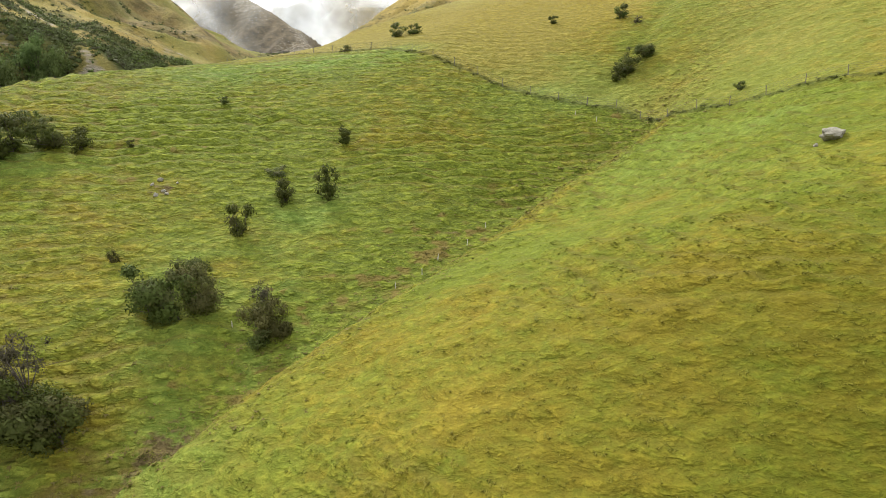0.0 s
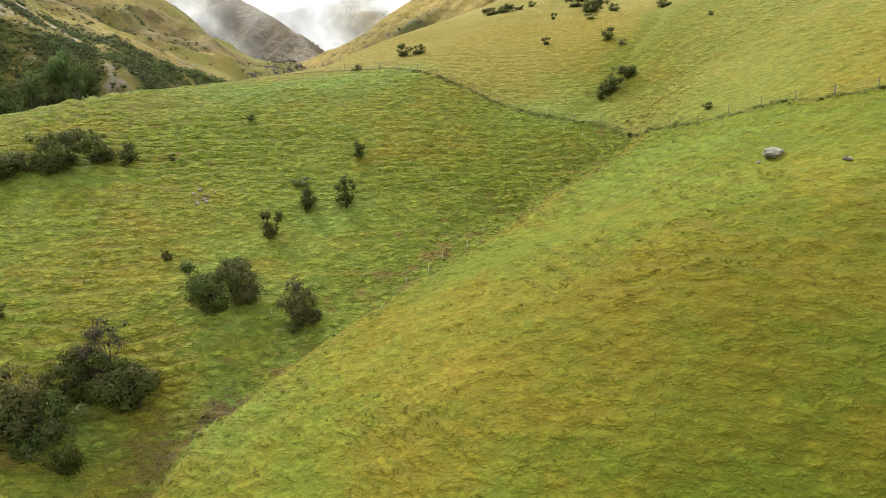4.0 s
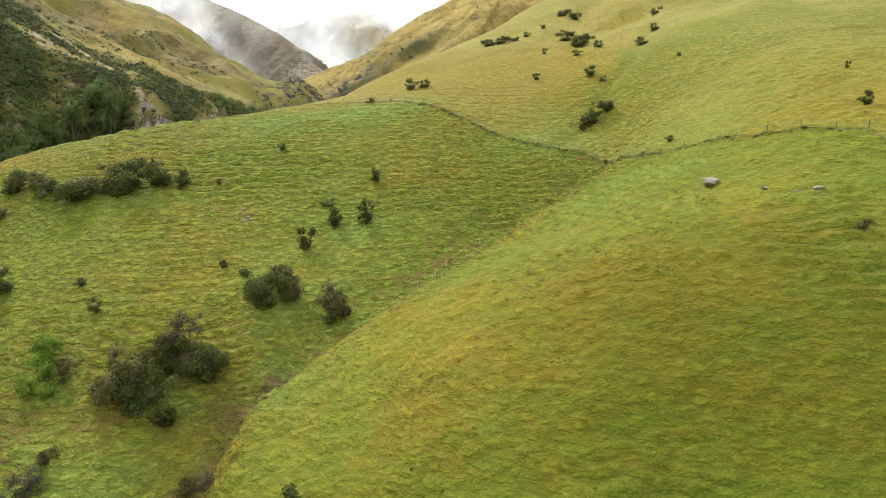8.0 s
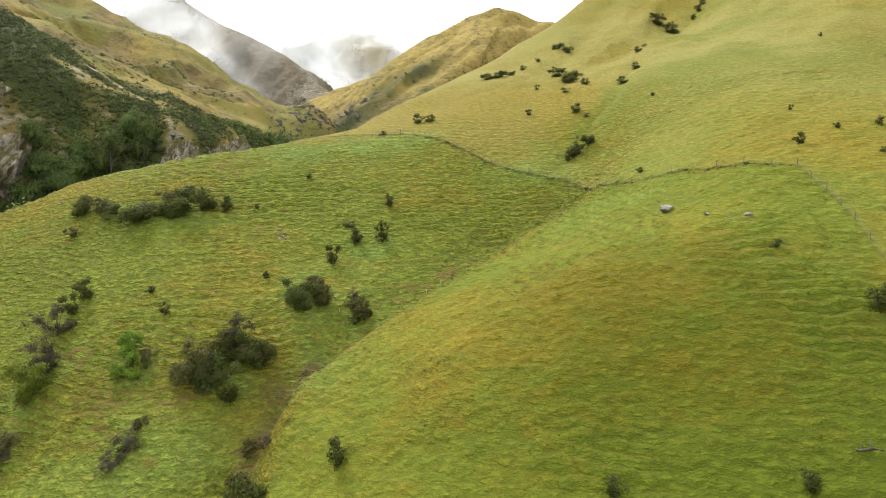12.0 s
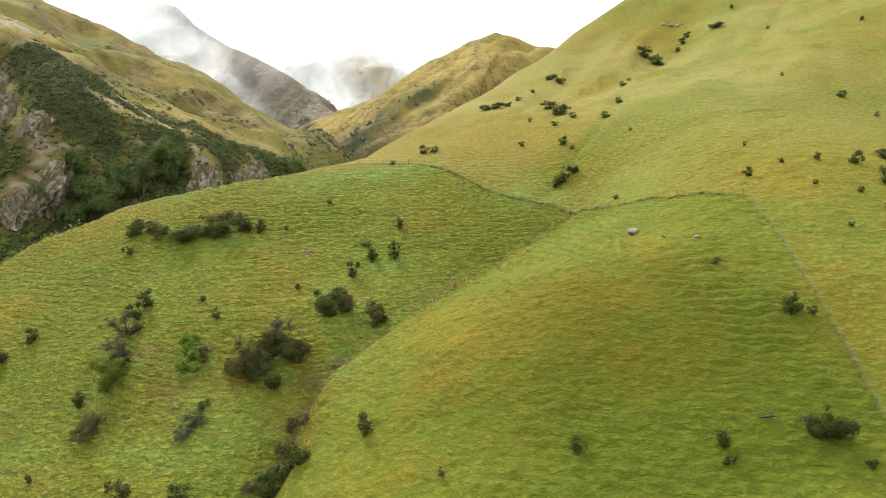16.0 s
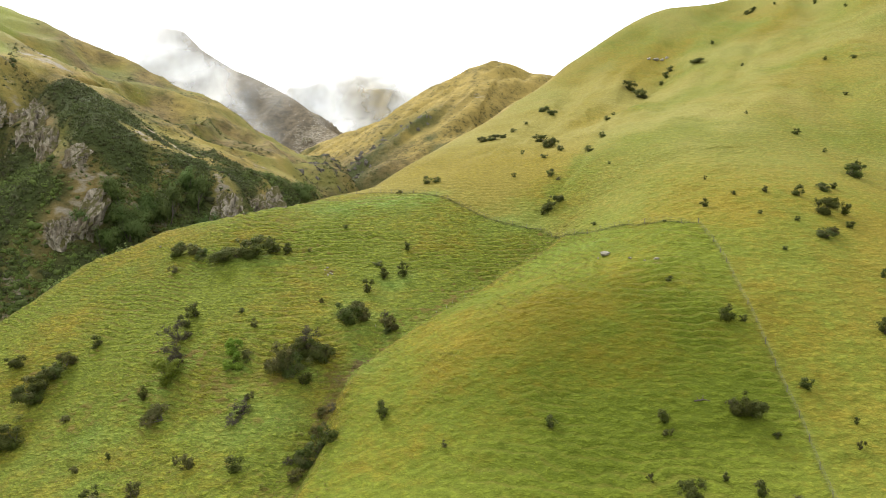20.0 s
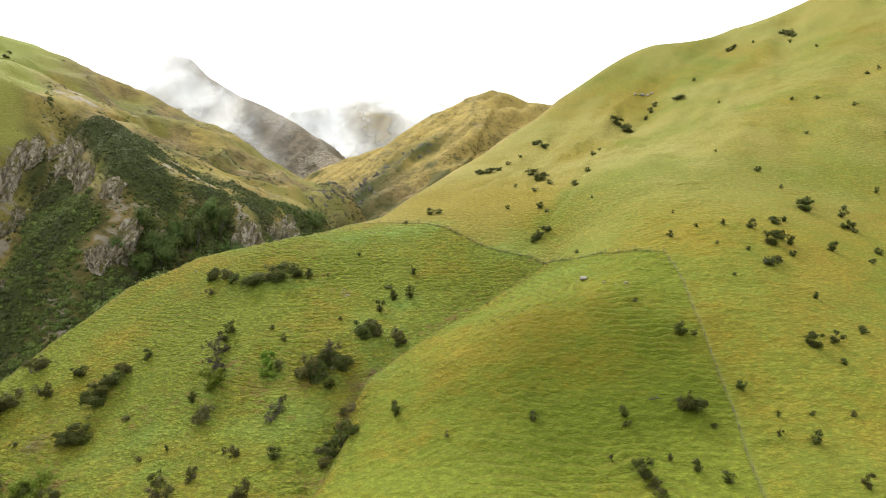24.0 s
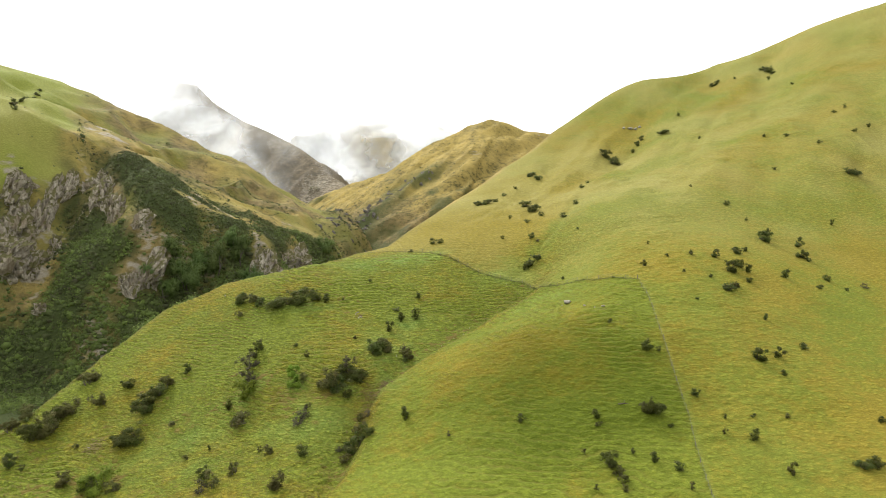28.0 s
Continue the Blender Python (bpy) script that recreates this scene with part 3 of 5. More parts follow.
# ribs of pale rock and thin grass that come down through the bush, and the cliff at its end: x, y, half-width
RIBS = [[(-240, 352, 4), (-233, 342, 5), (-226, 333, 3)], [(-194, 200, 6), (-180, 190, 6), (-168, 180, 5.5), (-156, 167, 4.5), (-149, 160, 3.5)], [(-146, 156, 4), (-137, 155, 5), (-138, 148, 4), (-142, 139, 4)],
        [(-214, 176, 7), (-200, 178, 8), (-197, 162, 9), (-186, 152, 8), (-184, 138, 7)], [(-98, 186, 4), (-91, 178, 5), (-88, 172, 4)], [(-84, 216, 4), (-81, 204, 5), (-78, 196, 4)],
        [(-138, 193, 3), (-129, 190, 4), (-120, 197, 3)], [(-136, 208, 3), (-126, 206, 4), (-112, 200, 3)]]


def rib_share(x, y):
    share = np.zeros(np.shape(x))
    ragged = 0.45 * fbm(x / 6.0, y / 6.0, 3, 111)
    for rib in RIBS:
        d, _, (w,) = along(x, y, rib)
        share = np.maximum(share, np.clip(1.45 - d / w + ragged, 0, 1))
    return share


def bush_share(x, y):
    """How closely the bush hill is covered in scrub."""
    d, side, _ = along(x, y, BUSH_EDGE)
    wood = fbm(x / 28.0, y / 28.0, 4, 55)
    low = np.clip(0.5 - d * side / 9 + wood * 0.9, 0, 1)
    low = np.maximum(low, np.clip(fbm(x / 22.0, y / 15.0, 4, 67) * 1.8 - 0.55, 0, 0.85) * (x > -225))
    return low * (1 - 0.92 * rib_share(x, y))


def beyond_at(x, y):
    """Past the fence, where the grass is kept shorter."""
    d, side, _ = along(x, y, FENCE + FENCE_DOWN[1:] + [(40, -90)])
    return np.clip(d * side / 1.5 + 0.5, 0, 1)


def flank_shade_at(x, y):
    """Shade of the spur's steep flank, inside the fence, put into darker olive colour."""
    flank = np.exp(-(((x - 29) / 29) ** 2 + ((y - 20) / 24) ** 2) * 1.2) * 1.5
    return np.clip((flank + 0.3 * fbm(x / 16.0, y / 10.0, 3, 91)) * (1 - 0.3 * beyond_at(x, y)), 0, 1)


# where the grass is rich, partly brightened: x, y, reach along, reach across, share
RICH_BRIGHT = [(-17, 110, 15, 5.5, 0.95), (-33, 103, 13, 5, 0.5), (-22, 50, 5.5, 5, 0.7), (-13, 49, 4, 4, 0.6), (-49, 75, 9, 3, 0.7), (-66, 78, 7, 3, 0.5), (-30, 38, 7, 4, 0.5),
        (-14, 70, 4.5, 4, 0.6), (-44, 42, 5, 5, 0.6), (-58, 42, 5, 8, 0.5), (-20, 57, 10, 8, 0.6), (-20, 40, 7, 8, 0.55), (-40, 30, 14, 10, 0.45), (-70, 30, 22, 14, 0.35), (18, 100, 10, 6, 0.35), (30, 70, 12, 12, 0.3)]


def rich_bright_at(x, y):
    share = np.zeros(np.shape(x))
    for cx, cy, rx, ry, v in RICH_BRIGHT:
        share = np.maximum(share, v * np.exp(-((x - cx) / rx) ** 2 - ((y - cy) / ry) ** 2))
    return np.clip(share * (1 + 0.9 * fbm(x / 5.0, y / 4.0, 3, 117)), 0, 1)


# dark rocky gorge under the tawny hill
GORGE = [(-78, 300), (-80, 400), (-78, 456), (-50, 503), (-20, 522)]


def gold_at(x, y):
    """How dry and straw-coloured the grass is."""
    beyond = beyond_at(x, y)
    gold = 0.25 + 0.27 * beyond + 0.03 * np.clip((x - 0.9 * (y - 62) - 8) / 12, 0, 1) * (1 - beyond) + 0.35 * fbm(x / 30.0, y / 30.0, 3, 51) + 0.16 * (1 - beyond) * fbm(x / 9.0, y / 6.5, 3, 107)
    for cx, cy, r, v in GOLD:
        gold += v * np.exp(-((x - cx) ** 2 + (y - cy) ** 2) / (2 * r * r))
    hd, _, _ = along(x, y, HOLLOW)
    gold -= 0.25 * np.exp(-(hd / 4) ** 2)
    _, hside, _ = along(x, y, HOLLOW)
    up_hill = np.clip((y - 105) / 15, 0, 1) * np.clip((330 - y) / 60, 0, 1)
    gold += up_hill * np.where(hside > 0, 0.26 * np.clip(hd / 10, 0, 1), -0.20 * np.clip(hd / 8, 0, 1) * np.exp(-(hd / 60) ** 2))
    gd, gside, (gdepth,) = along(x, y, GULLY)
    gold += 0.42 * np.exp(-((gd - 2.8 + 1.2 * fbm(x / 5.0, y / 5.0, 3, 87)) / 1.6) ** 2) * (gside > 0) * (gdepth > 1.2)
    return gold


def build_ground():
    gx = steps((-4500, -1200, 120), (-1200, -420, 12), (-420, -140, 3.5), (-140, -62, 0.8), (-62, 64, 0.48), (64, 105, 0.75), (105, 210, 1.5), (210, 480, 4.5), (480, 1200, 18), (1200, 4600, 120))
    gy = steps((-900, -150, 40), (-150, -30, 2.5), (-30, 5, 0.48), (5, 96, 0.39), (96, 130, 0.42), (130, 300, 1.5), (300, 900, 5), (900, 1700, 9), (1700, 2600, 16), (2600, 4900, 120))
    x, y = np.meshgrid(gx, gy)
    z, which, sd, over, (level, broken, _) = land(x, y)
    rows, cols = x.shape
    me = bpy.data.meshes.new("ground")
    me.vertices.add(rows * cols)
    me.vertices.foreach_set("co", np.stack([x, y, z], -1).astype(np.float32).ravel())
    k = np.arange(rows * cols).reshape(rows, cols)
    quads = np.stack([k[:-1, :-1], k[:-1, 1:], k[1:, 1:], k[1:, :-1]], -1).reshape(-1, 4)
    me.loops.add(quads.size)
    me.loops.foreach_set("vertex_index", quads.ravel().astype(np.int32))
    me.polygons.add(len(quads))
    me.polygons.foreach_set("loop_start", np.arange(0, quads.size, 4, dtype=np.int32))
    me.update(calc_edges=True)
    me.shade_smooth()
    # covers
    gz_y, gz_x = np.gradient(z, gy, gx)
    steep = np.hypot(gz_x, gz_y)
    grass, bushy, tawny = which == 0, which == 1, which == 2
    gold = gold_at(x, y)
    gd, gside, (gdepth,) = along(x, y, GULLY)
    rust = 0.24 * np.exp(-(gd / np.where(gside > 0, 1.8, 2.5 + 4.0 * np.clip((y - 48) / 8, 0, 1))) ** 2) * np.clip(gdepth, 0, 1.2) + 0.14 * fbm(x / 12.0, y / 12.0, 3, 53) + (0.13 + 0.05 * fbm(x / 5.0, y / 4.0, 2, 115)) * np.clip((8 - (x - 0.9 * (y - 62))) / 10, 0, 1)
    rust += np.clip((fbm(x / 1.7, y / 1.5, 2, 103) - 0.42) * 1.5, 0, 0.45) * np.clip((8 - (x - 0.9 * (y - 62))) / 10, 0, 1) * np.clip((110 - y) / 20, 0, 1) * np.clip(0.3 + fbm(x / 15.0, y / 15.0, 2, 105), 0, 0.9)
    rough_low = np.clip((56 - y) / 20, 0, 1) * np.clip((-16 - x) / 14, 0, 1)
    rust += 0.34 * rough_low * np.clip(0.25 + fbm(x / 6.0, y / 4.5, 3, 123), 0, 1) + 0.14 * np.exp(-(gd / 4.5) ** 2) * np.clip((44 - y) / 8, 0, 1)
    bare = np.where(grass, 0.40 * np.exp(-((gd * gside - 0.4 + 1.3 * fbm(x / 3.5, y / 3.5, 3, 83)) / 0.9) ** 2) * np.clip(gdepth - 0.9, 0, 1) * np.clip((y - 20) / 40, 0.45, 1) * np.clip(0.45 + 0.9 * fbm(x / 8.0, y / 8.0, 2, 85), 0, 1), 0.0)
    for cx, cy, r, v in BARE:
        bare += v * np.exp(-((x - cx) ** 2 + (y - cy) ** 2) / (2 * r * r))
    bare += np.where(grass, 0.55 * np.exp(-((sd - 2.0) / 1.6) ** 2) * (y < 110) * (x > -135), 0)
    dd, ds, _ = along(x, y, FENCE_DOWN)
    df, _, _ = along(x, y, FENCE)
    track = np.where(grass, np.exp(-((dd * ds - 0.5) / 0.45) ** 2), 0)
    fence_strip = np.maximum(np.exp(-(df / 0.42) ** 2), 0.55 * np.exp(-(dd / 0.3) ** 2))
    tussock = np.where(grass, np.clip((sd - 3) / 5, 0, 1), 1.0)
    flat = which == 5
    tussock = np.where(flat, 0.15 * (y < 60), tussock)
    upland = np.clip(-(x + 198 + (y - 200) * 0.55 + 10 * fbm(x / 20.0, y / 20.0, 3, 93)) / 12, 0, 1) * np.clip((20 - over) / 6, 0, 1) * np.clip((440 - y) / 60, 0, 1)
    tussock = np.where(bushy, (1 - upland) * np.clip(0.72 + 0.6 * fbm(x / 17.0, y / 17.0, 4, 97), 0.3, 1), tussock)
    scrub = np.where(bushy, bush_share(x, y) * (1 - upland) * (1 - 0.75 * np.clip((y - 225) / 30, 0, 1)), 0)
    scrub = np.where(grass & (sd > 4), np.clip((sd - 4) / 6, 0, 1) * np.clip((200 - y) / 40, 0, 1), scrub)
    scrub = np.where(flat & (y > 70), 1.0, scrub)
    scrub = np.where(tawny, np.clip((fbm(x / 30.0, y / 30.0, 4, 57) * 1.2 + (150 - z) / 60 - 0.4) * 1.2, 0, 0.7), scrub)
    od, _, _ = along(x, y, GORGE)
    gorge = (tawny | (grass & (sd > 0))) & (y > 290)
    scrub = np.where(gorge, np.maximum(scrub, 0.95 * np.exp(-(od / 20) ** 2) * np.clip(0.8 + fbm(x / 14.0, y / 14.0, 3, 73), 0, 1)), scrub)
    scrub = np.where((which == 3) | (which == 4), np.clip(0.18 + 0.4 * fbm(x / 90.0, y / 90.0, 4, 101), 0.0, 0.6), scrub)
    ribs = fbm(x / 26.0, y / 26.0, 3, 59)
    rock = np.where(bushy, np.clip(0.9 - np.abs(over - 6) / 18, 0, 1) * np.clip(ribs * 1.2 - 0.5, 0, 0.7) + np.clip(fbm(x / 30.0, y / 30.0, 4, 61) - 0.8, 0, 0.6), 0.0)
    rock = np.where(bushy, np.maximum(rock, 0.50 * rib_share(x, y) * np.clip(0.75 + 0.6 * fbm(x / 7.0, y / 7.0, 3, 113), 0, 1)), rock)
    for cx, cy, w, _ in CRAGS:
        rock = np.maximum(rock, np.where(bushy, 0.55 * np.exp(-((x - cx) ** 2 + (y - cy) ** 2) / (w * w * 0.22)), 0))
    rock = np.where(tawny, np.clip(fbm(x / 30.0, y / 30.0, 4, 63) * 0.8 - 0.5, 0, 0.4), rock)
    rock = np.where(gorge, rock * np.clip((od - 10) / 12, 0, 1), rock)
    rock = np.where((which == 3) | (which == 4), np.clip(fbm(x / 80.0, y / 80.0, 4, 65) * 0.5 + 0.14, 0, 0.45), rock)
    scrub = scrub * np.clip(1 - rock * 1.2, 0, 1)
    gold = np.where(tawny, 0.95 - np.clip((140 - z) / 60, 0, 0.7) + 0.3 * fbm(x / 60.0, y / 60.0, 3, 69), np.where(bushy, (0.42 + 0.5 * fbm(x / 40.0, y / 40.0, 3, 71)) * (1 - upland), np.where(which == 3, -0.3, np.where(which == 4, 0.5, np.where(which == 5, -0.3, gold)))))
    region = np.clip(0.50 + 0.75 * np.exp(-(((x + 25) / 45) ** 2 + ((y - 85) / 35) ** 2)) + 0.25 * np.clip((-x - 20) / 20, 0, 1), 0, 1) * np.clip(1 - 0.25 * np.clip((y - 105) / 25, 0, 1) - 0.95 * beyond_at(x, y) * np.clip((130 - y) / 40, 0.3, 1), 0.10, 1)
    broken = broken * region
    for name, v in (("gold", gold), ("rust", np.where(grass, rust, 0)), ("bare", bare), ("tussock", tussock), ("scrub", scrub), ("rock", rock), ("level", level), ("broken", np.where(grass, broken, 0)), ("track", track), ("fence_strip", fence_strip), ("short", np.maximum(0.55 * beyond_at(x, y), np.clip(gd / 8, 0, 1) * (gside > 0) * (y < 100))), ("mountain", np.where(which == 3, 0.8, np.where(which == 4, 0.30, 0.0))), ("fresh", np.where(bushy, 0.62 * upland * np.clip(0.8 + 0.6 * fbm(x / 24.0, y / 24.0, 3, 121), 0.2, 1.2), np.where(flat & (y < 60), 0.8, 0.0))), ("hay_haze", beyond_at(x, y) * (1 - 0.85 * np.exp(-((x - 6) ** 2 + (y - 140) ** 2) / 2600)) * np.clip((y - 65) / 40, 0.15, 1.2) * (1 - 0.35 * np.clip((y - 180) / 120, 0, 1)) * np.clip(0.8 + 0.7 * fbm(x / 40.0, y / 40.0, 3, 99), 0.2, 1.2)), ("olive", flank_shade_at(x, y)), ("rich", np.where(grass, rich_bright_at(x, y), 0))):
        me.attributes.new(name, "FLOAT", "POINT").data.foreach_set("value", np.ascontiguousarray(v, dtype=np.float32).ravel())
    me.materials.append(GROUND)
    return tagged(new("ground", me), "green and gold hill pasture with sheep-track steps running into bush and tussock hills", "ground", kind="structure")


ground = build_ground()


def height(x, y):
    return float(land(np.array([float(x)]), np.array([float(y)]))[0][0])


def heights(x, y):
    return land(np.asarray(x, float), np.asarray(y, float))[0]

# ---- plants ----
def mesh_from(name, verts, faces, mats, smooth=False):
    me = bpy.data.meshes.new(name)
    me.from_pydata(verts, [], faces)
    for m in mats if isinstance(mats, (list, tuple)) else [mats]:
        me.materials.append(m)
    if smooth:
        me.shade_smooth()
    me.update()
    return me


def tri_mesh(name, verts, tris, mat, values=None, outward=None):
    """A mesh from arrays of places and triangles."""
    me = bpy.data.meshes.new(name)
    if outward is not None:
        p, q, r = (verts[tris[:, k]] for k in range(3))
        away = (np.cross(q - p, r - p) * outward[tris[:, 0]]).sum(1) < 0
        tris = np.where(away[:, None], tris[:, ::-1], tris)
    me.vertices.add(len(verts))
    me.vertices.foreach_set("co", np.ascontiguousarray(verts, dtype=np.float32).ravel())
    me.loops.add(tris.size)
    me.loops.foreach_set("vertex_index", tris.ravel().astype(np.int32))
    me.polygons.add(len(tris))
    me.polygons.foreach_set("loop_start", np.arange(0, tris.size, 3, dtype=np.int32))
    me.update(calc_edges=True)
    for key, v in (values or {}).items():
        me.attributes.new(key, "FLOAT", "POINT").data.foreach_set("value", np.ascontiguousarray(v, dtype=np.float32))
    if outward is not None:
        me.shade_smooth()
        me.attributes.new("custom_normal", "FLOAT_VECTOR", "POINT").data.foreach_set("vector", np.ascontiguousarray(outward, dtype=np.float32).ravel())
    me.materials.append(mat)
    return me


def child(name, me, parent, label=""):
    ob = new(name, me)
    ob.parent = parent
    return tagged(ob, label)


def unit(v):
    return v / np.maximum(np.linalg.norm(v, axis=-1, keepdims=True), 1e-6)


def leaves(rng, centres, radii, count, size, hollow=0.55, squat=1.0):
    """Many small three-cornered leaf sprays on and in a set of puffs; each takes the light as the round of its puff does."""
    pick = rng.choice(len(centres), count, p=radii ** 2 / (radii ** 2).sum())
    out = rng.normal(size=(count, 3))
    out[:, 2] = np.where(rng.random(count) < 0.65, np.abs(out[:, 2]), out[:, 2])
    out = unit(out)
    deep = hollow + (1 - hollow) * rng.random(count) ** 0.6
    deep *= 1 + 0.5 * rng.random(count) * (rng.random(count) < 0.22)
    at = centres[pick] + out * (radii[pick] * deep)[:, None] * np.array([1, 1, 0.8])
    n = unit(out + rng.normal(size=(count, 3)) * 0.8)
    a = unit(np.cross(n, rng.normal(size=(count, 3))))
    b = np.cross(n, a)
    s = size * (0.5 + 1.0 * rng.random(count))[:, None] * np.array([1, 1, squat])
    verts = np.stack([at - a * s, at + a * s * 0.5 + b * s, at + a * s * 0.6 - b * s * 0.8], 1).reshape(-1, 3)
    middle = centres.mean(0) * np.array([1, 1, 0.5])
    face = unit(out * 0.75 + unit(at - middle) * 0.55 + rng.normal(size=(count, 3)) * 0.15)
    return verts, np.arange(count * 3).reshape(-1, 3), np.repeat(face, 3, axis=0), np.repeat(pick, 3)


# a rough twelve-cornered heart for puffs and bushes
GOLDEN = (1 + 5 ** 0.5) / 2
HEART = np.array([(-1, GOLDEN, 0), (1, GOLDEN, 0), (-1, -GOLDEN, 0), (1, -GOLDEN, 0), (0, -1, GOLDEN), (0, 1, GOLDEN), (0, -1, -GOLDEN), (0, 1, -GOLDEN), (GOLDEN, 0, -1), (GOLDEN, 0, 1), (-GOLDEN, 0, -1), (-GOLDEN, 0, 1)]) / math.hypot(1, GOLDEN)
HEART_FACES = np.array([(0, 11, 5), (0, 5, 1), (0, 1, 7), (0, 7, 10), (0, 10, 11), (1, 5, 9), (5, 11, 4), (11, 10, 2), (10, 7, 6), (7, 1, 8),
                  (3, 9, 4), (3, 4, 2), (3, 2, 6), (3, 6, 8), (3, 8, 9), (4, 9, 5), (2, 4, 11), (6, 2, 10), (8, 6, 7), (9, 8, 1)])


def limb(verts, faces, a, b, ra, rb, sides=6):
    """A tapered round stem from a to b, added to the lists."""
    a, b = Vector(a), Vector(b)
    turn = (b - a).to_track_quat("Z", "Y")
    base = len(verts)
    for p, r in ((a, ra), (a.lerp(b, 0.5) + Vector((ra * 0.5, -ra * 0.4, 0)), (ra + rb) * 0.52), (b, rb)):
        for k in range(sides):
            w = 2 * math.pi * k / sides
            verts.append(tuple(p + turn @ Vector((math.cos(w) * r, math.sin(w) * r, 0))))
    for ring in range(2):
        for k in range(sides):
            i, j = base + ring * sides + k, base + ring * sides + (k + 1) % sides
            faces.append((i, j, j + sides, i + sides))
    faces.append(tuple(base + 2 * sides + k for k in range(sides)))


def build_shrub(seed, kind, fine, tall=False):
    """A shrub or small tree one metre wide and high: stems, limbs and a crown of many leaf sprays."""
    rng = np.random.default_rng(seed)
    n = 34 if fine else 15
    low = 0.12 if tall else 0.03
    # a few heads of unequal height, each a handful of puffs, with gaps between them
    heads = 6 if fine else 4
    turn = np.arange(heads) * 2.4 + rng.random(heads) * 1.2
    wide = np.where(np.arange(heads) == 0, 0.06, rng.uniform(0.20, 0.36, heads)) * (0.7 if tall else 1.0)
    top = np.where(np.arange(heads) == 0, 0.62, rng.uniform(0.28, 0.58, heads))
    head = np.stack([np.cos(turn) * wide, np.sin(turn) * wide, low + top * (1 - low)], 1)
    own = np.arange(n) % heads
    centres = head[own] + rng.normal(size=(n, 3)) * np.array([0.12, 0.12, 0.075])
    skirt = np.arange(n) % 3 == 0
    centres[skirt, 2] = low + rng.uniform(0.05, 0.22, skirt.sum())
    radii = (0.100 if fine else 0.125) + (0.10 if fine else 0.11) * rng.random(n) ** 1.4
    radii[skirt] *= 1.2
    if kind == 4:
        centres[:, :2] *= 1.15
        radii *= 1.4
    if kind == 2:
        centres[:, 2] += 0.06
        radii *= 0.85
    count, size = (6800, 0.0160) if fine else (1400, 0.030)
    if kind == 4:
        count, size = 10000, 0.0145
    if kind == 2:
        count, size = int(count * 0.6), size * 0.75
    squat = 0.6 if tall else 1.0
    verts, tris, face, pick = leaves(rng, centres, radii, count, size, 0.3 if kind == 2 else 0.4, squat)
    # the dense dark twigs inside each puff
    heart = HEART[None] * (radii * (0.25 if kind == 2 else 0.38))[:, None, None] * (0.6 + 0.6 * rng.random((n, 12, 1))) + centres[:, None, :]
    tris = np.concatenate([tris, (HEART_FACES[None] + np.arange(n)[:, None, None] * 12).reshape(-1, 3) + len(verts)])
    verts = np.concatenate([verts, heart.reshape(-1, 3)])
    face = np.concatenate([face, np.repeat(HEART[None], n, 0).reshape(-1, 3)])
    tone = rng.random(n)[np.concatenate([pick, np.repeat(np.arange(n), 12)])]
    lo, hi = np.percentile(verts, 1, axis=0), np.percentile(verts, 99, axis=0)
    floor_z = low - 0.1 if tall else 0.0
    fit = np.array([1.0, 1.0, 1.0 - floor_z]) / (hi - lo)
    shift = np.array([-(lo[0] + hi[0]) / 2, -(lo[1] + hi[1]) / 2, -lo[2]])
    verts = (verts + shift) * fit + np.array([0, 0, floor_z])
    centres = (centres + shift) * fit + np.array([0, 0, floor_z])
    crown = tri_mesh("crown", verts, tris, (LEAF_DARK, LEAF_BROWN, LEAF_GREY, LEAF_GREEN, LEAF_BUSH)[kind], {"tone": tone}, face)
    sv, sf = [], []
    stems = 1 if tall else (3 if fine else 2)
    for s in range(stems):
        foot = Vector((rng.normal() * 0.03 * stems, rng.normal() * 0.03 * stems, -0.12))
        fork = Vector((foot.x * 2 + rng.normal() * 0.03, foot.y * 2 + rng.normal() * 0.03, low * 0.8 + 0.10))
        limb(sv, sf, foot, fork, 0.028 if tall else 0.02, 0.016)
        for c in centres[s::stems][:6 if kind == 2 else 4]:
            limb(sv, sf, fork, c, 0.013, 0.005, 4)
            if kind == 2:
                for _ in range(4):
                    d = rng.normal(size=3) * 0.16
                    limb(sv, sf, c, c + np.array([d[0], d[1], abs(d[2])]), 0.007, 0.003, 3)
    trunk = mesh_from("trunk", sv, sf, BARK, True)
    base = new("tree" if tall else "shrub")
    child("trunk", trunk, base)
    child("crown", crown, base)
    return base


SHRUB_LABELS = {0: "dark green scrubby shrub standing on the grass slope", 1: "olive-brown thorny shrub standing on the grass slope",
                2: "grey twiggy half-bare shrub with purple-brown tips", 3: "bright fresh green leafy shrub on the grass slope"}
STOCK = {}


def stand(x, y, sunk, spin, share):
    """A pose on the ground that leans out of the slope by a share of its steepness."""
    gx, gy = (height(x + 1.5, y) - height(x - 1.5, y)) / 3, (height(x, y + 1.5) - height(x, y - 1.5)) / 3
    up = Vector((-gx * share, -gy * share, 1)).normalized()
    turn = Vector((0, 0, 1)).rotation_difference(up).to_matrix().to_4x4()
    return Matrix.Translation((x, y, height(x, y) - sunk)) @ turn @ pose(0, 0, 0, 0, 0, spin)


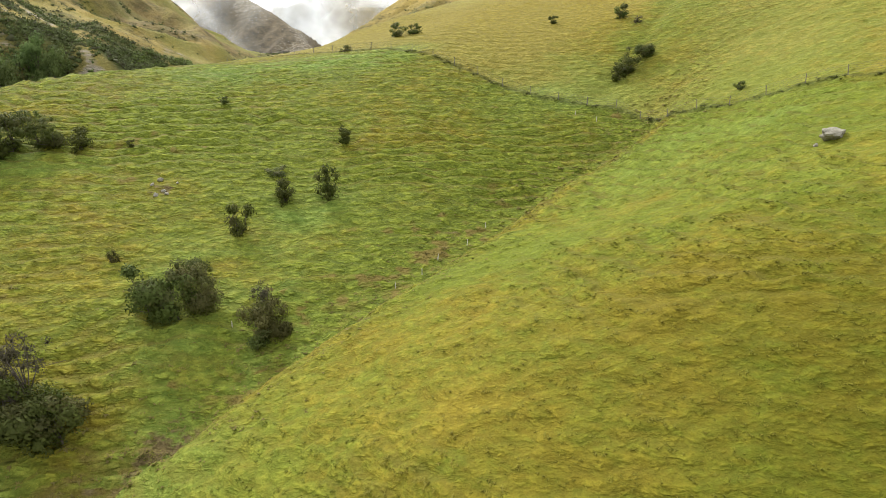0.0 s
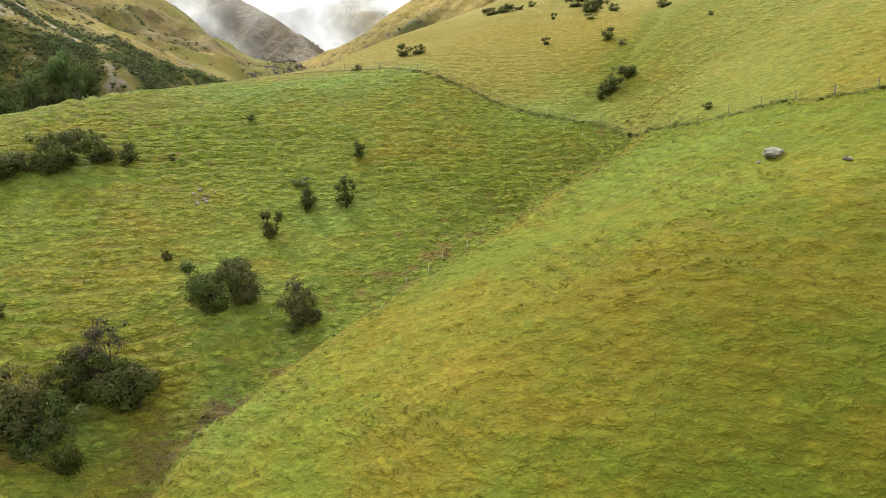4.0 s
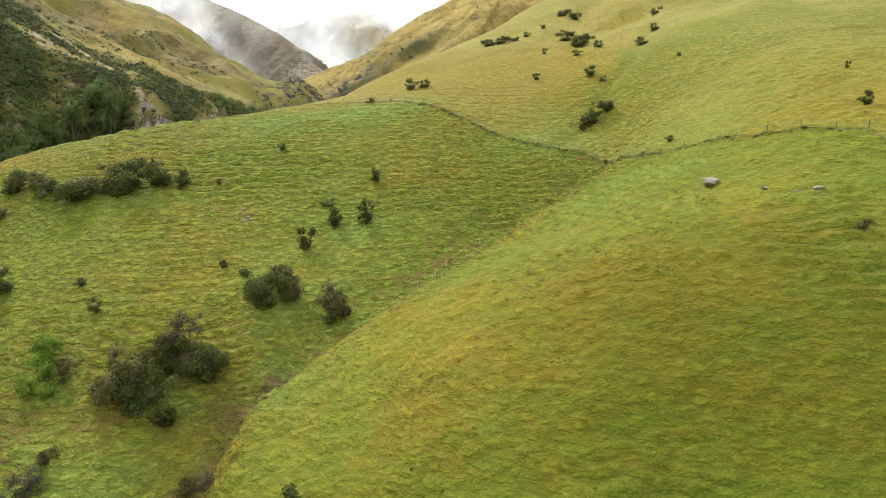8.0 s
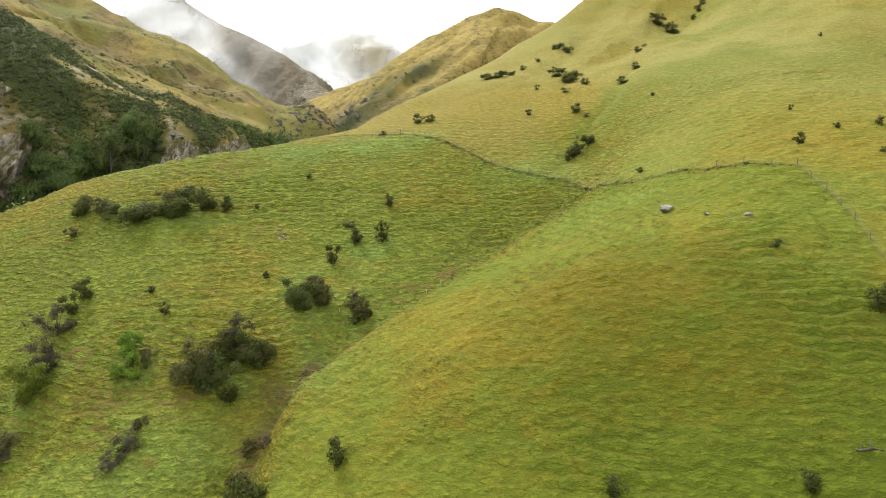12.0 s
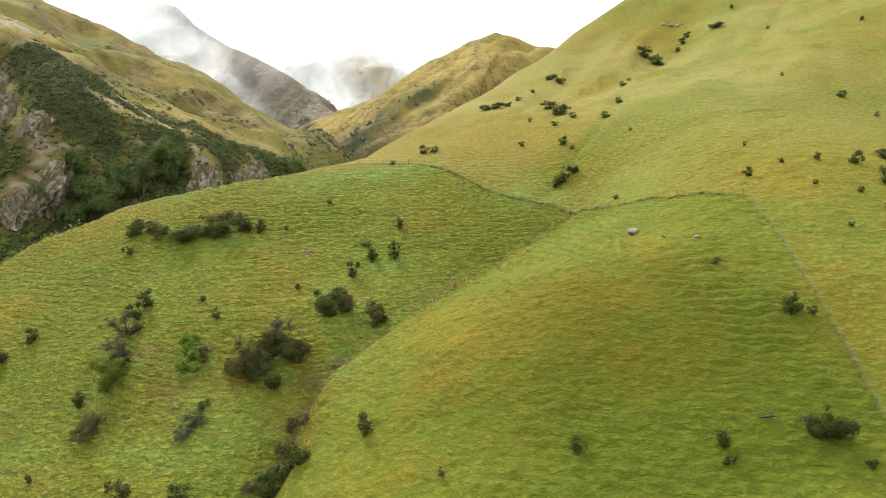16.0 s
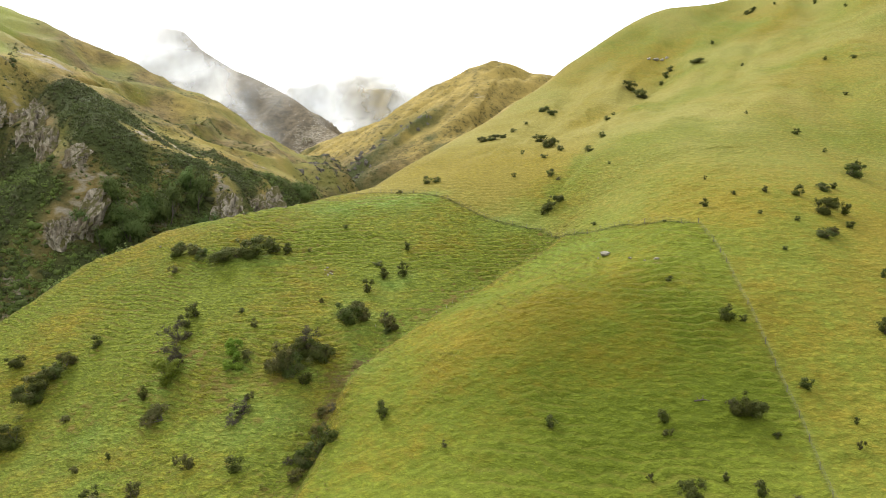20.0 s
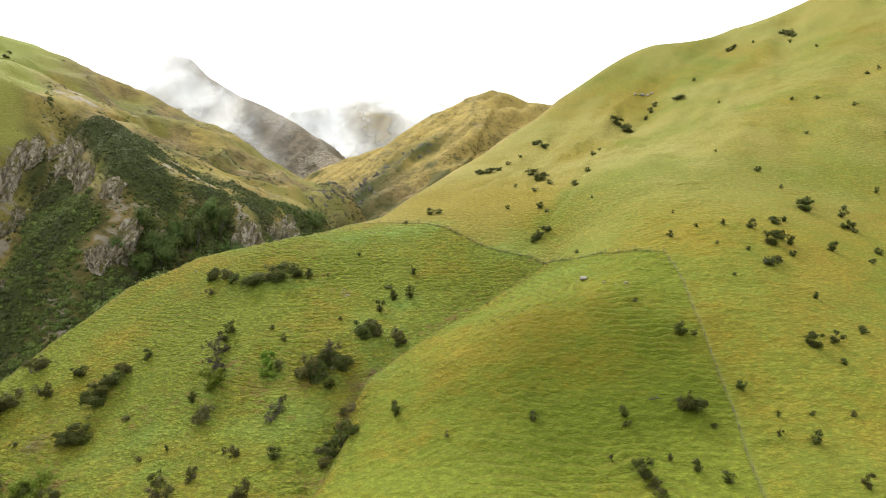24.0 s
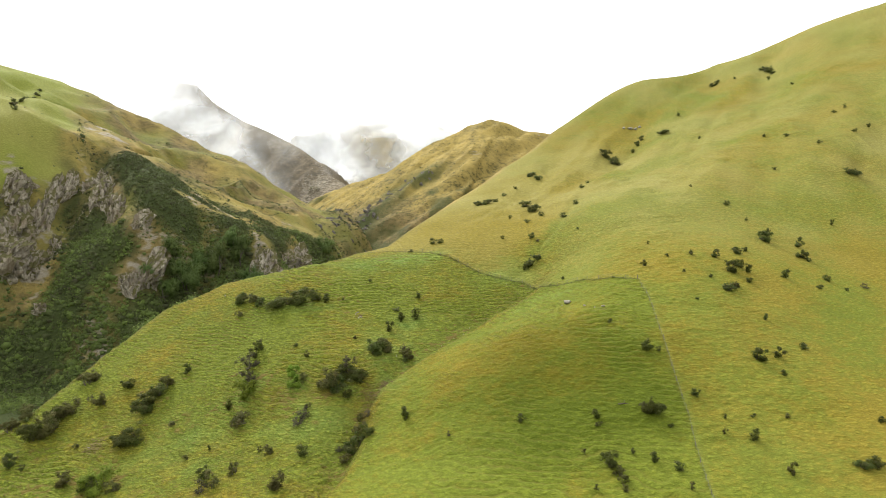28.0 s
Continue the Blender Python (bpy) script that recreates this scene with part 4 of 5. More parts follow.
def shrub_at(x, y, w, h, kind, group):
    spin = (x * 37.7 + y * 91.3) % 360
    fine = w > 3.2
    tall = h > 1.45 * w and kind != 2
    key = (kind, fine, tall, int(abs(x * 7 + y * 13)) % (3 if fine else 4))
    m = stand(x, y, (0.05 if tall else 0.12) * h, spin, 0.15 if tall else 0.8)
    if key not in STOCK:
        STOCK[key] = build_shrub(1000 + len(STOCK), kind, fine, tall)
        ob = STOCK[key]
    else:
        ob = copy_thing(STOCK[key], m)
    ob.matrix_basis = m @ Matrix.Diagonal((w * 1.05, w * 0.95, h, 1))
    label = SHRUB_LABELS[kind]
    if tall:
        label = "small dark green tree on a bare trunk on the slope" if kind == 0 else "small olive-brown tree on a bare trunk"
    elif w < 1.8:
        label = ("low " + label.replace("standing ", ""))
    return tagged(ob, label, "tree" if tall else "shrub", group)


# shrubs, ground by ground: x, y, width, height, kind (0 dark, 1 brown, 2 pale and twiggy, 3 fresh green)
SHRUBS_RIM = [(-72.7, 82.5, 4.5, 4.5, 0), (-69.2, 82.1, 4.0, 3.6, 1), (-65.5, 79.4, 3.5, 3.1, 0), (-59.8, 76.2, 7.3, 4.8, 0), (-55.3, 76.9, 3.8, 3.5, 1),
    (-51.1, 77.9, 7.7, 6.1, 0), (-47.3, 78.2, 4.7, 4.8, 0), (-43.0, 78.5, 3.0, 2.8, 0), (-71.8, 76.1, 2.6, 2.0, 1), (-37.5, 79.4, 1.1, 1.3, 0),
    (-29.8, 91.4, 1.3, 1.4, 0)]
SHRUBS_FACE = [(-11.9, 83.3, 2.1, 2.8, 0), (-12.4, 72.2, 2.6, 4.6, 0), (-17.1, 71.9, 2.6, 2.9, 0), (-20.3, 65.8, 2.6, 4.0, 0), (-23.5, 53.1, 5.2, 5.7, 0),
    (-20.7, 53.9, 3.8, 6.5, 1), (-22.8, 57.5, 3.4, 3.1, 0), (-14.1, 52.1, 4.1, 3.8, 1), (-15.3, 54.9, 1.9, 2.7, 2), (-14.5, 50.5, 2.0, 1.7, 0),
    (-30.9, 59.9, 1.2, 1.6, 1), (-18.9, 76.1, 2.5, 1.1, 0), (-59.2, 57.2, 3.2, 4.0, 0), (-59.7, 54.7, 2.7, 4.0, 0), (-59.9, 51.1, 5.0, 5.9, 2),
    (-60.1, 46.8, 4.2, 4.6, 2), (-58.2, 41.4, 5.5, 5.3, 3), (-57.2, 43.6, 3.3, 4.5, 2), (-62.6, 38.1, 1.8, 3.7, 0), (-57.7, 32.6, 5.0, 2.7, 1)]
SHRUBS_MIDDLE = [(-48.1, 55.6, 1.5, 1.6, 0), (-43.7, 50.4, 1.5, 2.7, 1), (-46.2, 44.5, 3.7, 3.7, 3), (-44.6, 40.7, 4.0, 3.3, 3), (-42.5, 42.5, 2.5, 2.6, 1),
    (-30.7, 45.5, 4.7, 5.9, 2), (-31.8, 43.0, 4.7, 4.8, 0), (-35.5, 39.4, 6.0, 5.4, 1), (-32.2, 38.8, 5.3, 5.0, 0), (-27.8, 42.9, 5.4, 4.7, 0),
    (-29.9, 36.7, 2.4, 3.5, 0), (-26.3, 43.7, 2.5, 2.2, 1), (-40.7, 30.8, 3.8, 2.2, 2), (-41.1, 28.1, 3.4, 1.9, 2), (-39.7, 32.9, 1.7, 2.1, 1),
    (-37.6, 17.9, 2.9, 3.3, 0), (-46.7, 19.9, 2.5, 3.0, 1), (-49.2, 21.4, 1.2, 1.7, 1), (-63.3, 25.8, 1.0, 1.6, 0), (-53.5, 15.1, 2.9, 3.3, 1)]
SHRUBS_LOWER = [(-96.7, 52.0, 3.7, 3.2, 0), (-85.6, 47.8, 4.8, 4.5, 0), (-87.1, 45.6, 5.5, 4.8, 0), (-87.9, 43.2, 5.5, 4.8, 0), (-84.9, 50.7, 3.6, 3.7, 1),
    (-80.4, 55.5, 2.0, 3.3, 0), (-80.7, 54.1, 1.6, 1.6, 0), (-86.5, 34.4, 6.1, 3.9, 0), (-89.4, 33.1, 5.3, 3.1, 0), (-101.8, 46.8, 3.3, 4.2, 1),
    (-105.2, 47.8, 2.1, 3.4, 2), (-113.1, 40.4, 7.0, 6.3, 1), (-117.8, 40.3, 6.3, 6.0, 0), (-111.1, 46.4, 6.3, 5.6, 1), (-111.8, 58.0, 6.1, 4.4, 1),
    (-114.4, 45.2, 5.1, 4.7, 0), (-88.0, 18.6, 7.9, 6.2, 3), (-91.1, 19.3, 4.4, 4.1, 0), (-84.1, 17.8, 3.2, 3.3, 1), (-98.5, 22.4, 4.1, 3.4, 1)]
SHRUBS_FOOT = [(-117.7, 31.3, 3.7, 3.7, 0), (-113.7, 29.4, 1.6, 1.6, 0), (-59.4, 10.0, 3.2, 4.6, 2), (-57.3, 10.3, 2.9, 5.6, 1), (-60.7, 16.1, 2.7, 3.7, 0),
    (-41.0, 6.1, 3.7, 4.3, 1), (-21.6, 21.2, 2.9, 4.6, 0), (-23.6, 20.4, 3.5, 3.6, 0), (-25.8, 21.0, 3.6, 3.6, 0), (-25.5, 26.0, 2.7, 3.4, 1),
    (-27.1, 17.7, 2.6, 2.6, 1), (-29.3, 20.5, 1.9, 2.0, 2), (-22.6, 30.1, 2.0, 2.1, 2), (-24.9, 30.9, 2.7, 1.7, 1), (-125.1, 49.3, 4.8, 4.9, 1),
    (-127.1, 44.8, 4.8, 4.0, 1), (-102.1, 33.6, 1.6, 1.6, 1), (-69.0, 24.8, 1.4, 1.6, 1), (-77.9, 37.3, 1.9, 1.5, 1)]
SHRUBS_SPUR = [(-12.5, 22.4, 2.4, 3.6, 0), (-1.9, 11.4, 0.9, 1.8, 2), (15.1, 11.1, 1.9, 2.1, 0), (32.2, 9.3, 2.0, 3.1, 0), (32.0, 6.9, 1.3, 1.8, 1),
    (44.8, 9.7, 4.0, 4.1, 0), (46.4, 9.1, 3.4, 3.5, 0), (43.5, 10.9, 1.5, 2.2, 2), (48.3, 5.7, 1.2, 1.2, 0), (32.0, -2.8, 3.7, 3.8, 0),
    (33.4, -5.8, 2.5, 2.6, 1), (33.8, -7.8, 1.9, 2.0, 1), (37.7, -0.8, 1.0, 1.8, 0), (41.6, -2.8, 1.9, 3.2, 0), (46.2, -5.3, 2.2, 2.3, 0),
    (27.3, 0.3, 1.0, 1.7, 1), (33.3, -10.2, 1.5, 1.8, 1), (27.7, -9.8, 1.1, 1.2, 1), (46.7, -10.8, 1.1, 2.3, 1), (49.3, 27.3, 3.2, 3.3, 0)]
SHRUBS_EAST = [(52.5, 26.6, 1.4, 1.6, 0), (42.7, 37.8, 1.4, 1.6, 0), (57.1, 14.1, 1.8, 2.5, 0), (77.6, 25.2, 3.4, 3.8, 0), (83.5, 26.2, 2.7, 3.3, 0),
    (81.7, 20.2, 1.6, 2.0, 0), (92.4, 30.2, 2.6, 1.3, 0), (65.2, 1.4, 2.0, 3.5, 0), (68.0, 7.9, 1.0, 1.6, 0), (61.4, 7.4, 0.8, 1.4, 0),
    (59.7, 3.7, 1.2, 1.7, 1), (75.6, 7.3, 1.3, 1.3, 1), (68.7, -7.6, 2.0, 3.1, 1), (84.0, -6.9, 3.5, 2.3, 0), (86.8, -6.8, 2.9, 2.3, 0),
    (96.8, 6.1, 2.1, 1.2, 0)]
SHRUBS_BANK = [(110.8, 117.6, 2.4, 2.5, 0), (112.6, 104.5, 1.3, 1.6, 0), (111.6, 89.7, 4.4, 4.5, 0), (115.0, 93.5, 2.5, 3.6, 0), (123.6, 88.4, 2.7, 4.6, 0),
    (120.5, 81.0, 3.9, 3.2, 0), (121.8, 79.1, 1.9, 1.5, 0), (105.1, 63.7, 2.4, 3.6, 0), (121.2, 67.7, 2.5, 2.1, 0), (114.9, 60.9, 1.8, 1.8, 0),
    (124.6, 63.0, 1.1, 1.2, 0), (133.0, 66.6, 2.8, 2.2, 2), (146.8, 106.4, 1.4, 2.8, 0), (87.2, 40.1, 1.5, 2.2, 0), (86.6, 71.7, 2.9, 3.4, 0),
    (79.1, 73.2, 1.7, 2.2, 1), (79.8, 59.2, 1.2, 1.5, 0), (72.6, 62.2, 1.0, 1.3, 0), (70.9, 72.5, 1.3, 1.3, 0), (62.1, 68.6, 1.9, 2.8, 0)]
SHRUBS_BANK2 = [(88.7, 63.6, 4.7, 4.8, 0), (91.6, 66.1, 3.0, 3.5, 0), (96.4, 76.6, 3.6, 2.1, 0), (99.7, 78.3, 1.8, 1.9, 0), (93.2, 63.6, 2.2, 3.7, 0),
    (82.8, 52.9, 4.0, 2.9, 0), (85.5, 54.4, 2.5, 2.5, 1), (90.8, 57.5, 1.7, 2.1, 0), (71.2, 47.8, 1.0, 1.0, 0), (68.4, 83.9, 0.9, 1.4, 0),
    (49.8, 111.5, 1.0, 1.0, 0), (48.5, 133.9, 2.9, 2.7, 0), (36.4, 166.5, 5.3, 3.9, 0), (39.3, 158.6, 5.8, 4.1, 0), (40.5, 144.4, 2.5, 2.2, 0),
    (50.7, 248.4, 5.3, 3.8, 0), (53.7, 241.6, 5.2, 3.4, 0), (98.1, 261.8, 8.0, 5.7, 0), (101.7, 252.7, 7.9, 5.6, 0), (58.0, 153.4, 2.3, 2.6, 0)]
SHRUBS_HILL = [(66.8, 181.6, 2.5, 2.3, 0), (71.9, 191.4, 1.6, 1.7, 0), (32.4, 117.3, 2.2, 3.0, 0), (33.0, 135.6, 2.4, 1.6, 0), (27.1, 148.3, 1.4, 2.0, 0),
    (21.0, 121.7, 1.8, 1.8, 0), (32.7, 104.2, 3.5, 3.1, 0), (30.1, 102.5, 4.0, 3.3, 0), (28.1, 101.8, 2.3, 2.4, 0), (34.4, 114.0, 1.5, 1.5, 2),
    (38.4, 82.7, 1.3, 1.3, 0), (-7.0, 123.0, 3.0, 3.1, 0), (-4.2, 122.0, 2.5, 2.3, 0), (-16.2, 117.2, 2.0, 1.3, 1), (15.3, 190.0, 5.1, 2.9, 0),
    (19.7, 190.2, 5.7, 2.9, 0), (24.3, 196.7, 3.9, 2.3, 0), (30.7, 209.8, 2.7, 2.1, 0), (37.8, 220.8, 2.1, 1.8, 0), (138.0, 270.4, 7.6, 3.4, 0)]
SHRUBS_TOP = [(129.4, 283.5, 3.4, 3.9, 0), (124.5, 277.3, 3.4, 3.9, 0), (118.8, 269.2, 2.5, 2.9, 0), (160.6, 303.6, 2.8, 2.4, 0), (211.0, 364.6, 5.4, 3.8, 0),
    (216.2, 368.4, 3.8, 3.9, 0), (247.9, 359.7, 6.6, 3.9, 0), (248.5, 348.9, 6.5, 4.4, 0), (244.8, 338.5, 3.7, 2.7, 0), (237.9, 330.0, 2.1, 3.2, 0),
    (234.0, 292.0, 1.9, 2.5, 0), (175.1, 140.5, 4.5, 2.9, 0), (178.0, 140.4, 3.9, 2.9, 0), (178.5, 168.1, 2.4, 1.8, 0), (173.1, 187.3, 2.9, 1.8, 0),
    (166.1, 196.4, 1.8, 1.9, 0), (147.9, 235.6, 1.6, 2.0, 0), (212.6, 212.3, 2.8, 2.0, 0), (220.1, 214.1, 1.6, 2.9, 0), (202.3, 178.5, 2.2, 1.9, 0),
    (212.3, 183.7, 1.9, 2.7, 0), (222.6, 353.0, 2.1, 2.2, 0), (104.3, 137.6, 1.1, 1.5, 0), (149.6, 154.6, 1.9, 1.3, 0)]

SHRUBS_UPLAND = [(-230, 199, 3.2, 2.4, 0), (-234, 204, 3.6, 2.2, 1), (-238, 209, 3.0, 2.4, 0), (-243, 217, 3.5, 2.3, 0), (-248, 228, 3.1, 2.0, 1), (-253, 240, 3.8, 2.6, 0),
    (-258, 251, 3.2, 2.2, 0), (-264, 263, 3.5, 2.2, 1), (-268, 274, 3.0, 2.0, 0), (-273, 285, 3.4, 2.4, 0), (-278, 296, 3.2, 2.2, 0)]
for spot, group in ((SHRUBS_UPLAND, "shrubs in the upland hedge"), (SHRUBS_RIM, "shrubs under the rim"), (SHRUBS_FACE, "shrubs on the grass face"), (SHRUBS_MIDDLE, "shrubs on the grass face"),
                    (SHRUBS_LOWER, "shrubs on the lower slope"), (SHRUBS_FOOT, "shrubs on the lower slope"), (SHRUBS_SPUR, "shrubs on the spur"),
                    (SHRUBS_EAST, "shrubs beyond the fence"), (SHRUBS_BANK, "shrubs beyond the fence"), (SHRUBS_BANK2, "shrubs beyond the fence"),
                    (SHRUBS_HILL, "shrubs on the big hill"), (SHRUBS_TOP, "shrubs on the big hill")):
    for x, y, w, h, kind in spot:
        shrub_at(x, y, w, min(0.85 * h, 1.15 * w if w > 2.9 else 9.0), kind, group)

# taller broadleaf trees in the ravine below the crags
RAVINE_TREES = [(-108, 178, 11, 11), (-90, 168, 8, 9), (-128, 156, 11, 10), (-113, 150, 10, 8), (-120, 153, 16, 13), (-112, 167, 15, 15), (-103, 176, 12, 14), (-125, 146, 11, 10), (-96, 168, 10, 10), (-106, 156, 10, 10), (-72, 232, 12, 10),
                (-134, 146, 10, 8), (-99, 160, 8, 8), (-118, 164, 10, 11)]
for x, y, w, h in RAVINE_TREES:
    key = (4, True, False, int(abs(x)) % 3)
    z = height(x, y)
    m = pose(x, y, z - 0.3, 0, 0, (x * 37) % 360)
    if key not in STOCK:
        STOCK[key] = ob = build_shrub(1900 + len(STOCK), 4, True)
        ob.name = "broadleaf_tree"
    else:
        ob = copy_thing(STOCK[key], m)
    ob.matrix_basis = m @ Matrix.Diagonal((w * 0.82, w * 0.82, h * 0.98, 1))
    tagged(ob, "full dark green broadleaf tree at the foot of the crags", "tree", "trees in the ravine")


def scatter_bush():
    """Close native scrub over the hill across the ravine, its banks and the gorge: far too many bushes to count."""
    rng = np.random.default_rng(7)
    x = np.concatenate([rng.uniform(-250, -55, 26000), rng.uniform(-330, -90, 7000), rng.uniform(-420, 80, 8000), rng.uniform(-140, -55, 5000), rng.uniform(-130, 140, 5000)])
    y = np.concatenate([rng.uniform(85, 250, 26000), rng.uniform(230, 460, 7000), rng.uniform(240, 900, 8000), rng.uniform(225, 440, 5000), rng.uniform(400, 720, 5000)])
    z, which, sd, over, _ = land(x, y)
    dense = np.where(which == 1, np.maximum(bush_share(x, y), np.clip(fbm(x / 8.0 + 0.04 * y, y / 13.0, 3, 119) * 0.7 - 0.12, 0.01, 0.5)), 0)
    dense = np.where((which == 0) & (sd > 5) & (y < 210) & (x < 40), 0.9, dense)
    dense = np.where((which == 5) & (y > 75), 1.0, dense)
    dense = np.where((which == 2) & (y < 880), np.clip(fbm(x / 40.0, y / 40.0, 4, 57) * 1.0 + (168 - z) / 60, 0.012, 0.40), dense)
    dense = np.where((which == 1) & (x < -198 - (y - 200) * 0.55) & (over < 17), 0.012, dense)
    for cx, cy, w, _ in CRAGS:
        dense = dense * (1 - 0.93 * np.exp(-((x - cx) ** 2 + (y - cy) ** 2) / (w * w * 0.20)))
    dense = np.where((which == 1) & (y > 228), 0.55 * dense, dense)
    keep = rng.random(len(x)) < dense
    x, y, z, dense = x[keep], y[keep], z[keep], dense[keep]
    n = len(x)
    per = 19
    # low even heath on the upper slope, taller bush in the ravine
    deep = np.clip((96 - z) / 26, 0, 1) * (y < 260)
    size = np.clip(np.exp(rng.normal(0, 0.34, n)) * (0.85 + 0.75 * deep) * np.where(dense < 0.45, 0.75, 1.0), 0.4, 3.2)
    base = np.stack([x, y, z - 0.15 * size], 1)
    # each bush has a leaning, lumpy heart of twigs, half in the ground
    wide = np.stack([rng.uniform(0.8, 1.4, n), rng.uniform(0.8, 1.4, n), rng.uniform(0.7, 1.15, n)], 1)[:, None, :]
    lumps = 0.26 + 0.42 * rng.random((n, 12, 1))
    solid = base[:, None, :] + HEART[None] * size[:, None, None] * wide * lumps
    solid_tris = (HEART_FACES[None] + np.arange(n)[:, None, None] * 12).reshape(-1, 3)
    # leaf sprays over it
    out = rng.normal(size=(n, per, 3))
    out[:, :, 2] = np.abs(out[:, :, 2])
    out = unit(out)
    at = base[:, None, :] + out * size[:, None, None] * wide * rng.uniform(0.55, 1.15, (n, per, 1))
    nn = unit(out + rng.normal(size=out.shape) * 0.8)
    a = unit(np.cross(nn, rng.normal(size=nn.shape)))
    b = np.cross(nn, a)
    s = (np.sqrt(size)[:, None] * rng.uniform(0.13, 0.27, (n, per)))[:, :, None]
    sprays = np.stack([at - a * s, at + a * s * 0.5 - b * s, at + a * s * 0.6 + b * s * 0.8], 2).reshape(-1, 3)
    tris = np.concatenate([solid_tris, np.arange(n * per * 3).reshape(-1, 3) + n * 12])
    verts = np.concatenate([solid.reshape(-1, 3), sprays])
    face = np.concatenate([np.repeat(HEART[None], n, 0).reshape(-1, 3), np.repeat(unit(out + 0.2 * rng.normal(size=out.shape)).reshape(-1, 3), 3, axis=0)])
    kind = np.clip(0.27 + 0.33 * deep + (0.10 + 0.13 * deep) * rng.normal(0, 1, n) + (0.10 + 0.16 * deep) * fbm(x / 18.0, y / 18.0, 3, 95), 0, 1)
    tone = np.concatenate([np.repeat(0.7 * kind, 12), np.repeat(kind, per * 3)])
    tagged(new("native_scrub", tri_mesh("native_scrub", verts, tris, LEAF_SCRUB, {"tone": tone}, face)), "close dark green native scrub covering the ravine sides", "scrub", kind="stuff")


def scrub_material():
    m, nt, b = material("scrub_leaf")
    each = nt.nodes.new("ShaderNodeNewGeometry").outputs["Random Per Island"]
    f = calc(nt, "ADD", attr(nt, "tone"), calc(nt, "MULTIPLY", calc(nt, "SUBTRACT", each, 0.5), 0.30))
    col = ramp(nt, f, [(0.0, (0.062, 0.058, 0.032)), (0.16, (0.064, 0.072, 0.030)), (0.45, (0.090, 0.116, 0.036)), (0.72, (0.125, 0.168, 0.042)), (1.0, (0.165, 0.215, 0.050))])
    nt.links.new(col, b.inputs["Base Color"])
    b.inputs["Roughness"].default_value = 0.75
    b.inputs["Specular IOR Level"].default_value = 0.06
    thin(nt, b, 0.30)
    return m


LEAF_SCRUB = scrub_material()
scatter_bush()


def grass_material():
    m, nt, b = material("grass_blades")
    geo = nt.nodes.new("ShaderNodeNewGeometry")
    pos = geo.outputs["Position"]
    tuft = calc(nt, "ADD", calc(nt, "MULTIPLY", geo.outputs["Random Per Island"], 0.5), calc(nt, "MULTIPLY", node_noise(nt, pos, 0.9, 3), 0.5))
    lush = mix(nt, tuft, (0.105, 0.130, 0.012), (0.190, 0.218, 0.022))
    dry = mix(nt, tuft, (0.150, 0.126, 0.013), (0.245, 0.205, 0.028))
    fac = calc(nt, "ADD", attr(nt, "gold"), calc(nt, "MULTIPLY", calc(nt, "SUBTRACT", tuft, 0.5), 0.4))
    nt.links.new(mix(nt, reach(nt, fac, 0.0, 1.0), lush, dry), b.inputs["Base Color"])
    b.inputs["Roughness"].default_value = 0.7
    b.inputs["Specular IOR Level"].default_value = 0.15
    thin(nt, b, 0.45)
    return m


def scatter_grass(count, spread, seed, size, name, label, mat, where=None, blades=5):
    """Tufts of bent blades: three-cornered, leaning outwards, more upright in the middle."""
    rng = np.random.default_rng(seed)
    (x0, x1), (y0, y1) = spread
    x, y = rng.uniform(x0, x1, count), rng.uniform(y0, y1, count)
    keep = where(x, y, rng) if where else np.ones(count, bool)
    x, y = x[keep], y[keep]
    z, which, sd, over, (_, _, step) = land(x, y)
    ok = (which == 0) & (sd < 3)
    x, y, z, step = x[ok], y[ok], z[ok], step[ok]
    n = len(x)
    rise_x = land(x + 0.6, y, False)[0] - land(x - 0.6, y, False)[0]
    rise_y = land(x, y + 0.6, False)[0] - land(x, y - 0.6, False)[0]
    s = size * rng.uniform(0.6, 1.5, n) * (0.8 + 0.4 * np.clip(step, -1, 1))
    w = rng.uniform(0, 2 * math.pi, (n, blades))
    lean = rng.uniform(0.5, 1.3, (n, blades))
    root = np.stack([x, y, z - 0.03], 1)[:, None, :] + np.stack([np.cos(w), np.sin(w), np.zeros_like(w)], 2) * (s[:, None] * 0.25)[:, :, None]
    tx, ty = np.cos(w) * lean, np.sin(w) * lean - 0.2
    tz = 0.30 + (tx * rise_x[:, None] + ty * rise_y[:, None]) / 1.2
    tip = root + np.stack([tx, ty, tz], 2) * (s[:, None] * rng.uniform(0.7, 1.2, (n, blades)))[:, :, None]
    across = np.stack([-np.sin(w), np.cos(w), np.zeros_like(w)], 2) * (s[:, None] * 0.34)[:, :, None]
    verts = np.stack([root - across, root + across, tip], 2).reshape(-1, 3)
    tris = np.arange(n * blades * 3).reshape(-1, 3)
    gold = np.repeat(gold_at(x, y), blades * 3)
    slope = np.repeat(unit(np.stack([-rise_x / 1.2, -rise_y / 1.2, np.ones(n)], 1)), blades * 3, axis=0)
    slope = unit(slope + 0.35 * np.repeat(unit(rng.normal(size=(n * blades, 3))), 3, axis=0))
    tagged(new(name, tri_mesh(name, verts, tris, mat, {"gold": gold, "tone": np.repeat(rng.random(n), blades * 3)}, slope)), label, "grass", kind="stuff")


def close_by(x, y, rng):
    """Thick round the middle of the near slope, thinning out towards its sides."""
    return rng.random(len(x)) < np.clip(1.30 - np.hypot((x - 3) / 52, (y - 40) / 40), 0, 1)


def all_over(x, y, rng):
    return rng.random(len(x)) < np.clip(1.6 - np.hypot((x + 10) / 105, (y - 50) / 80), 0, 1)


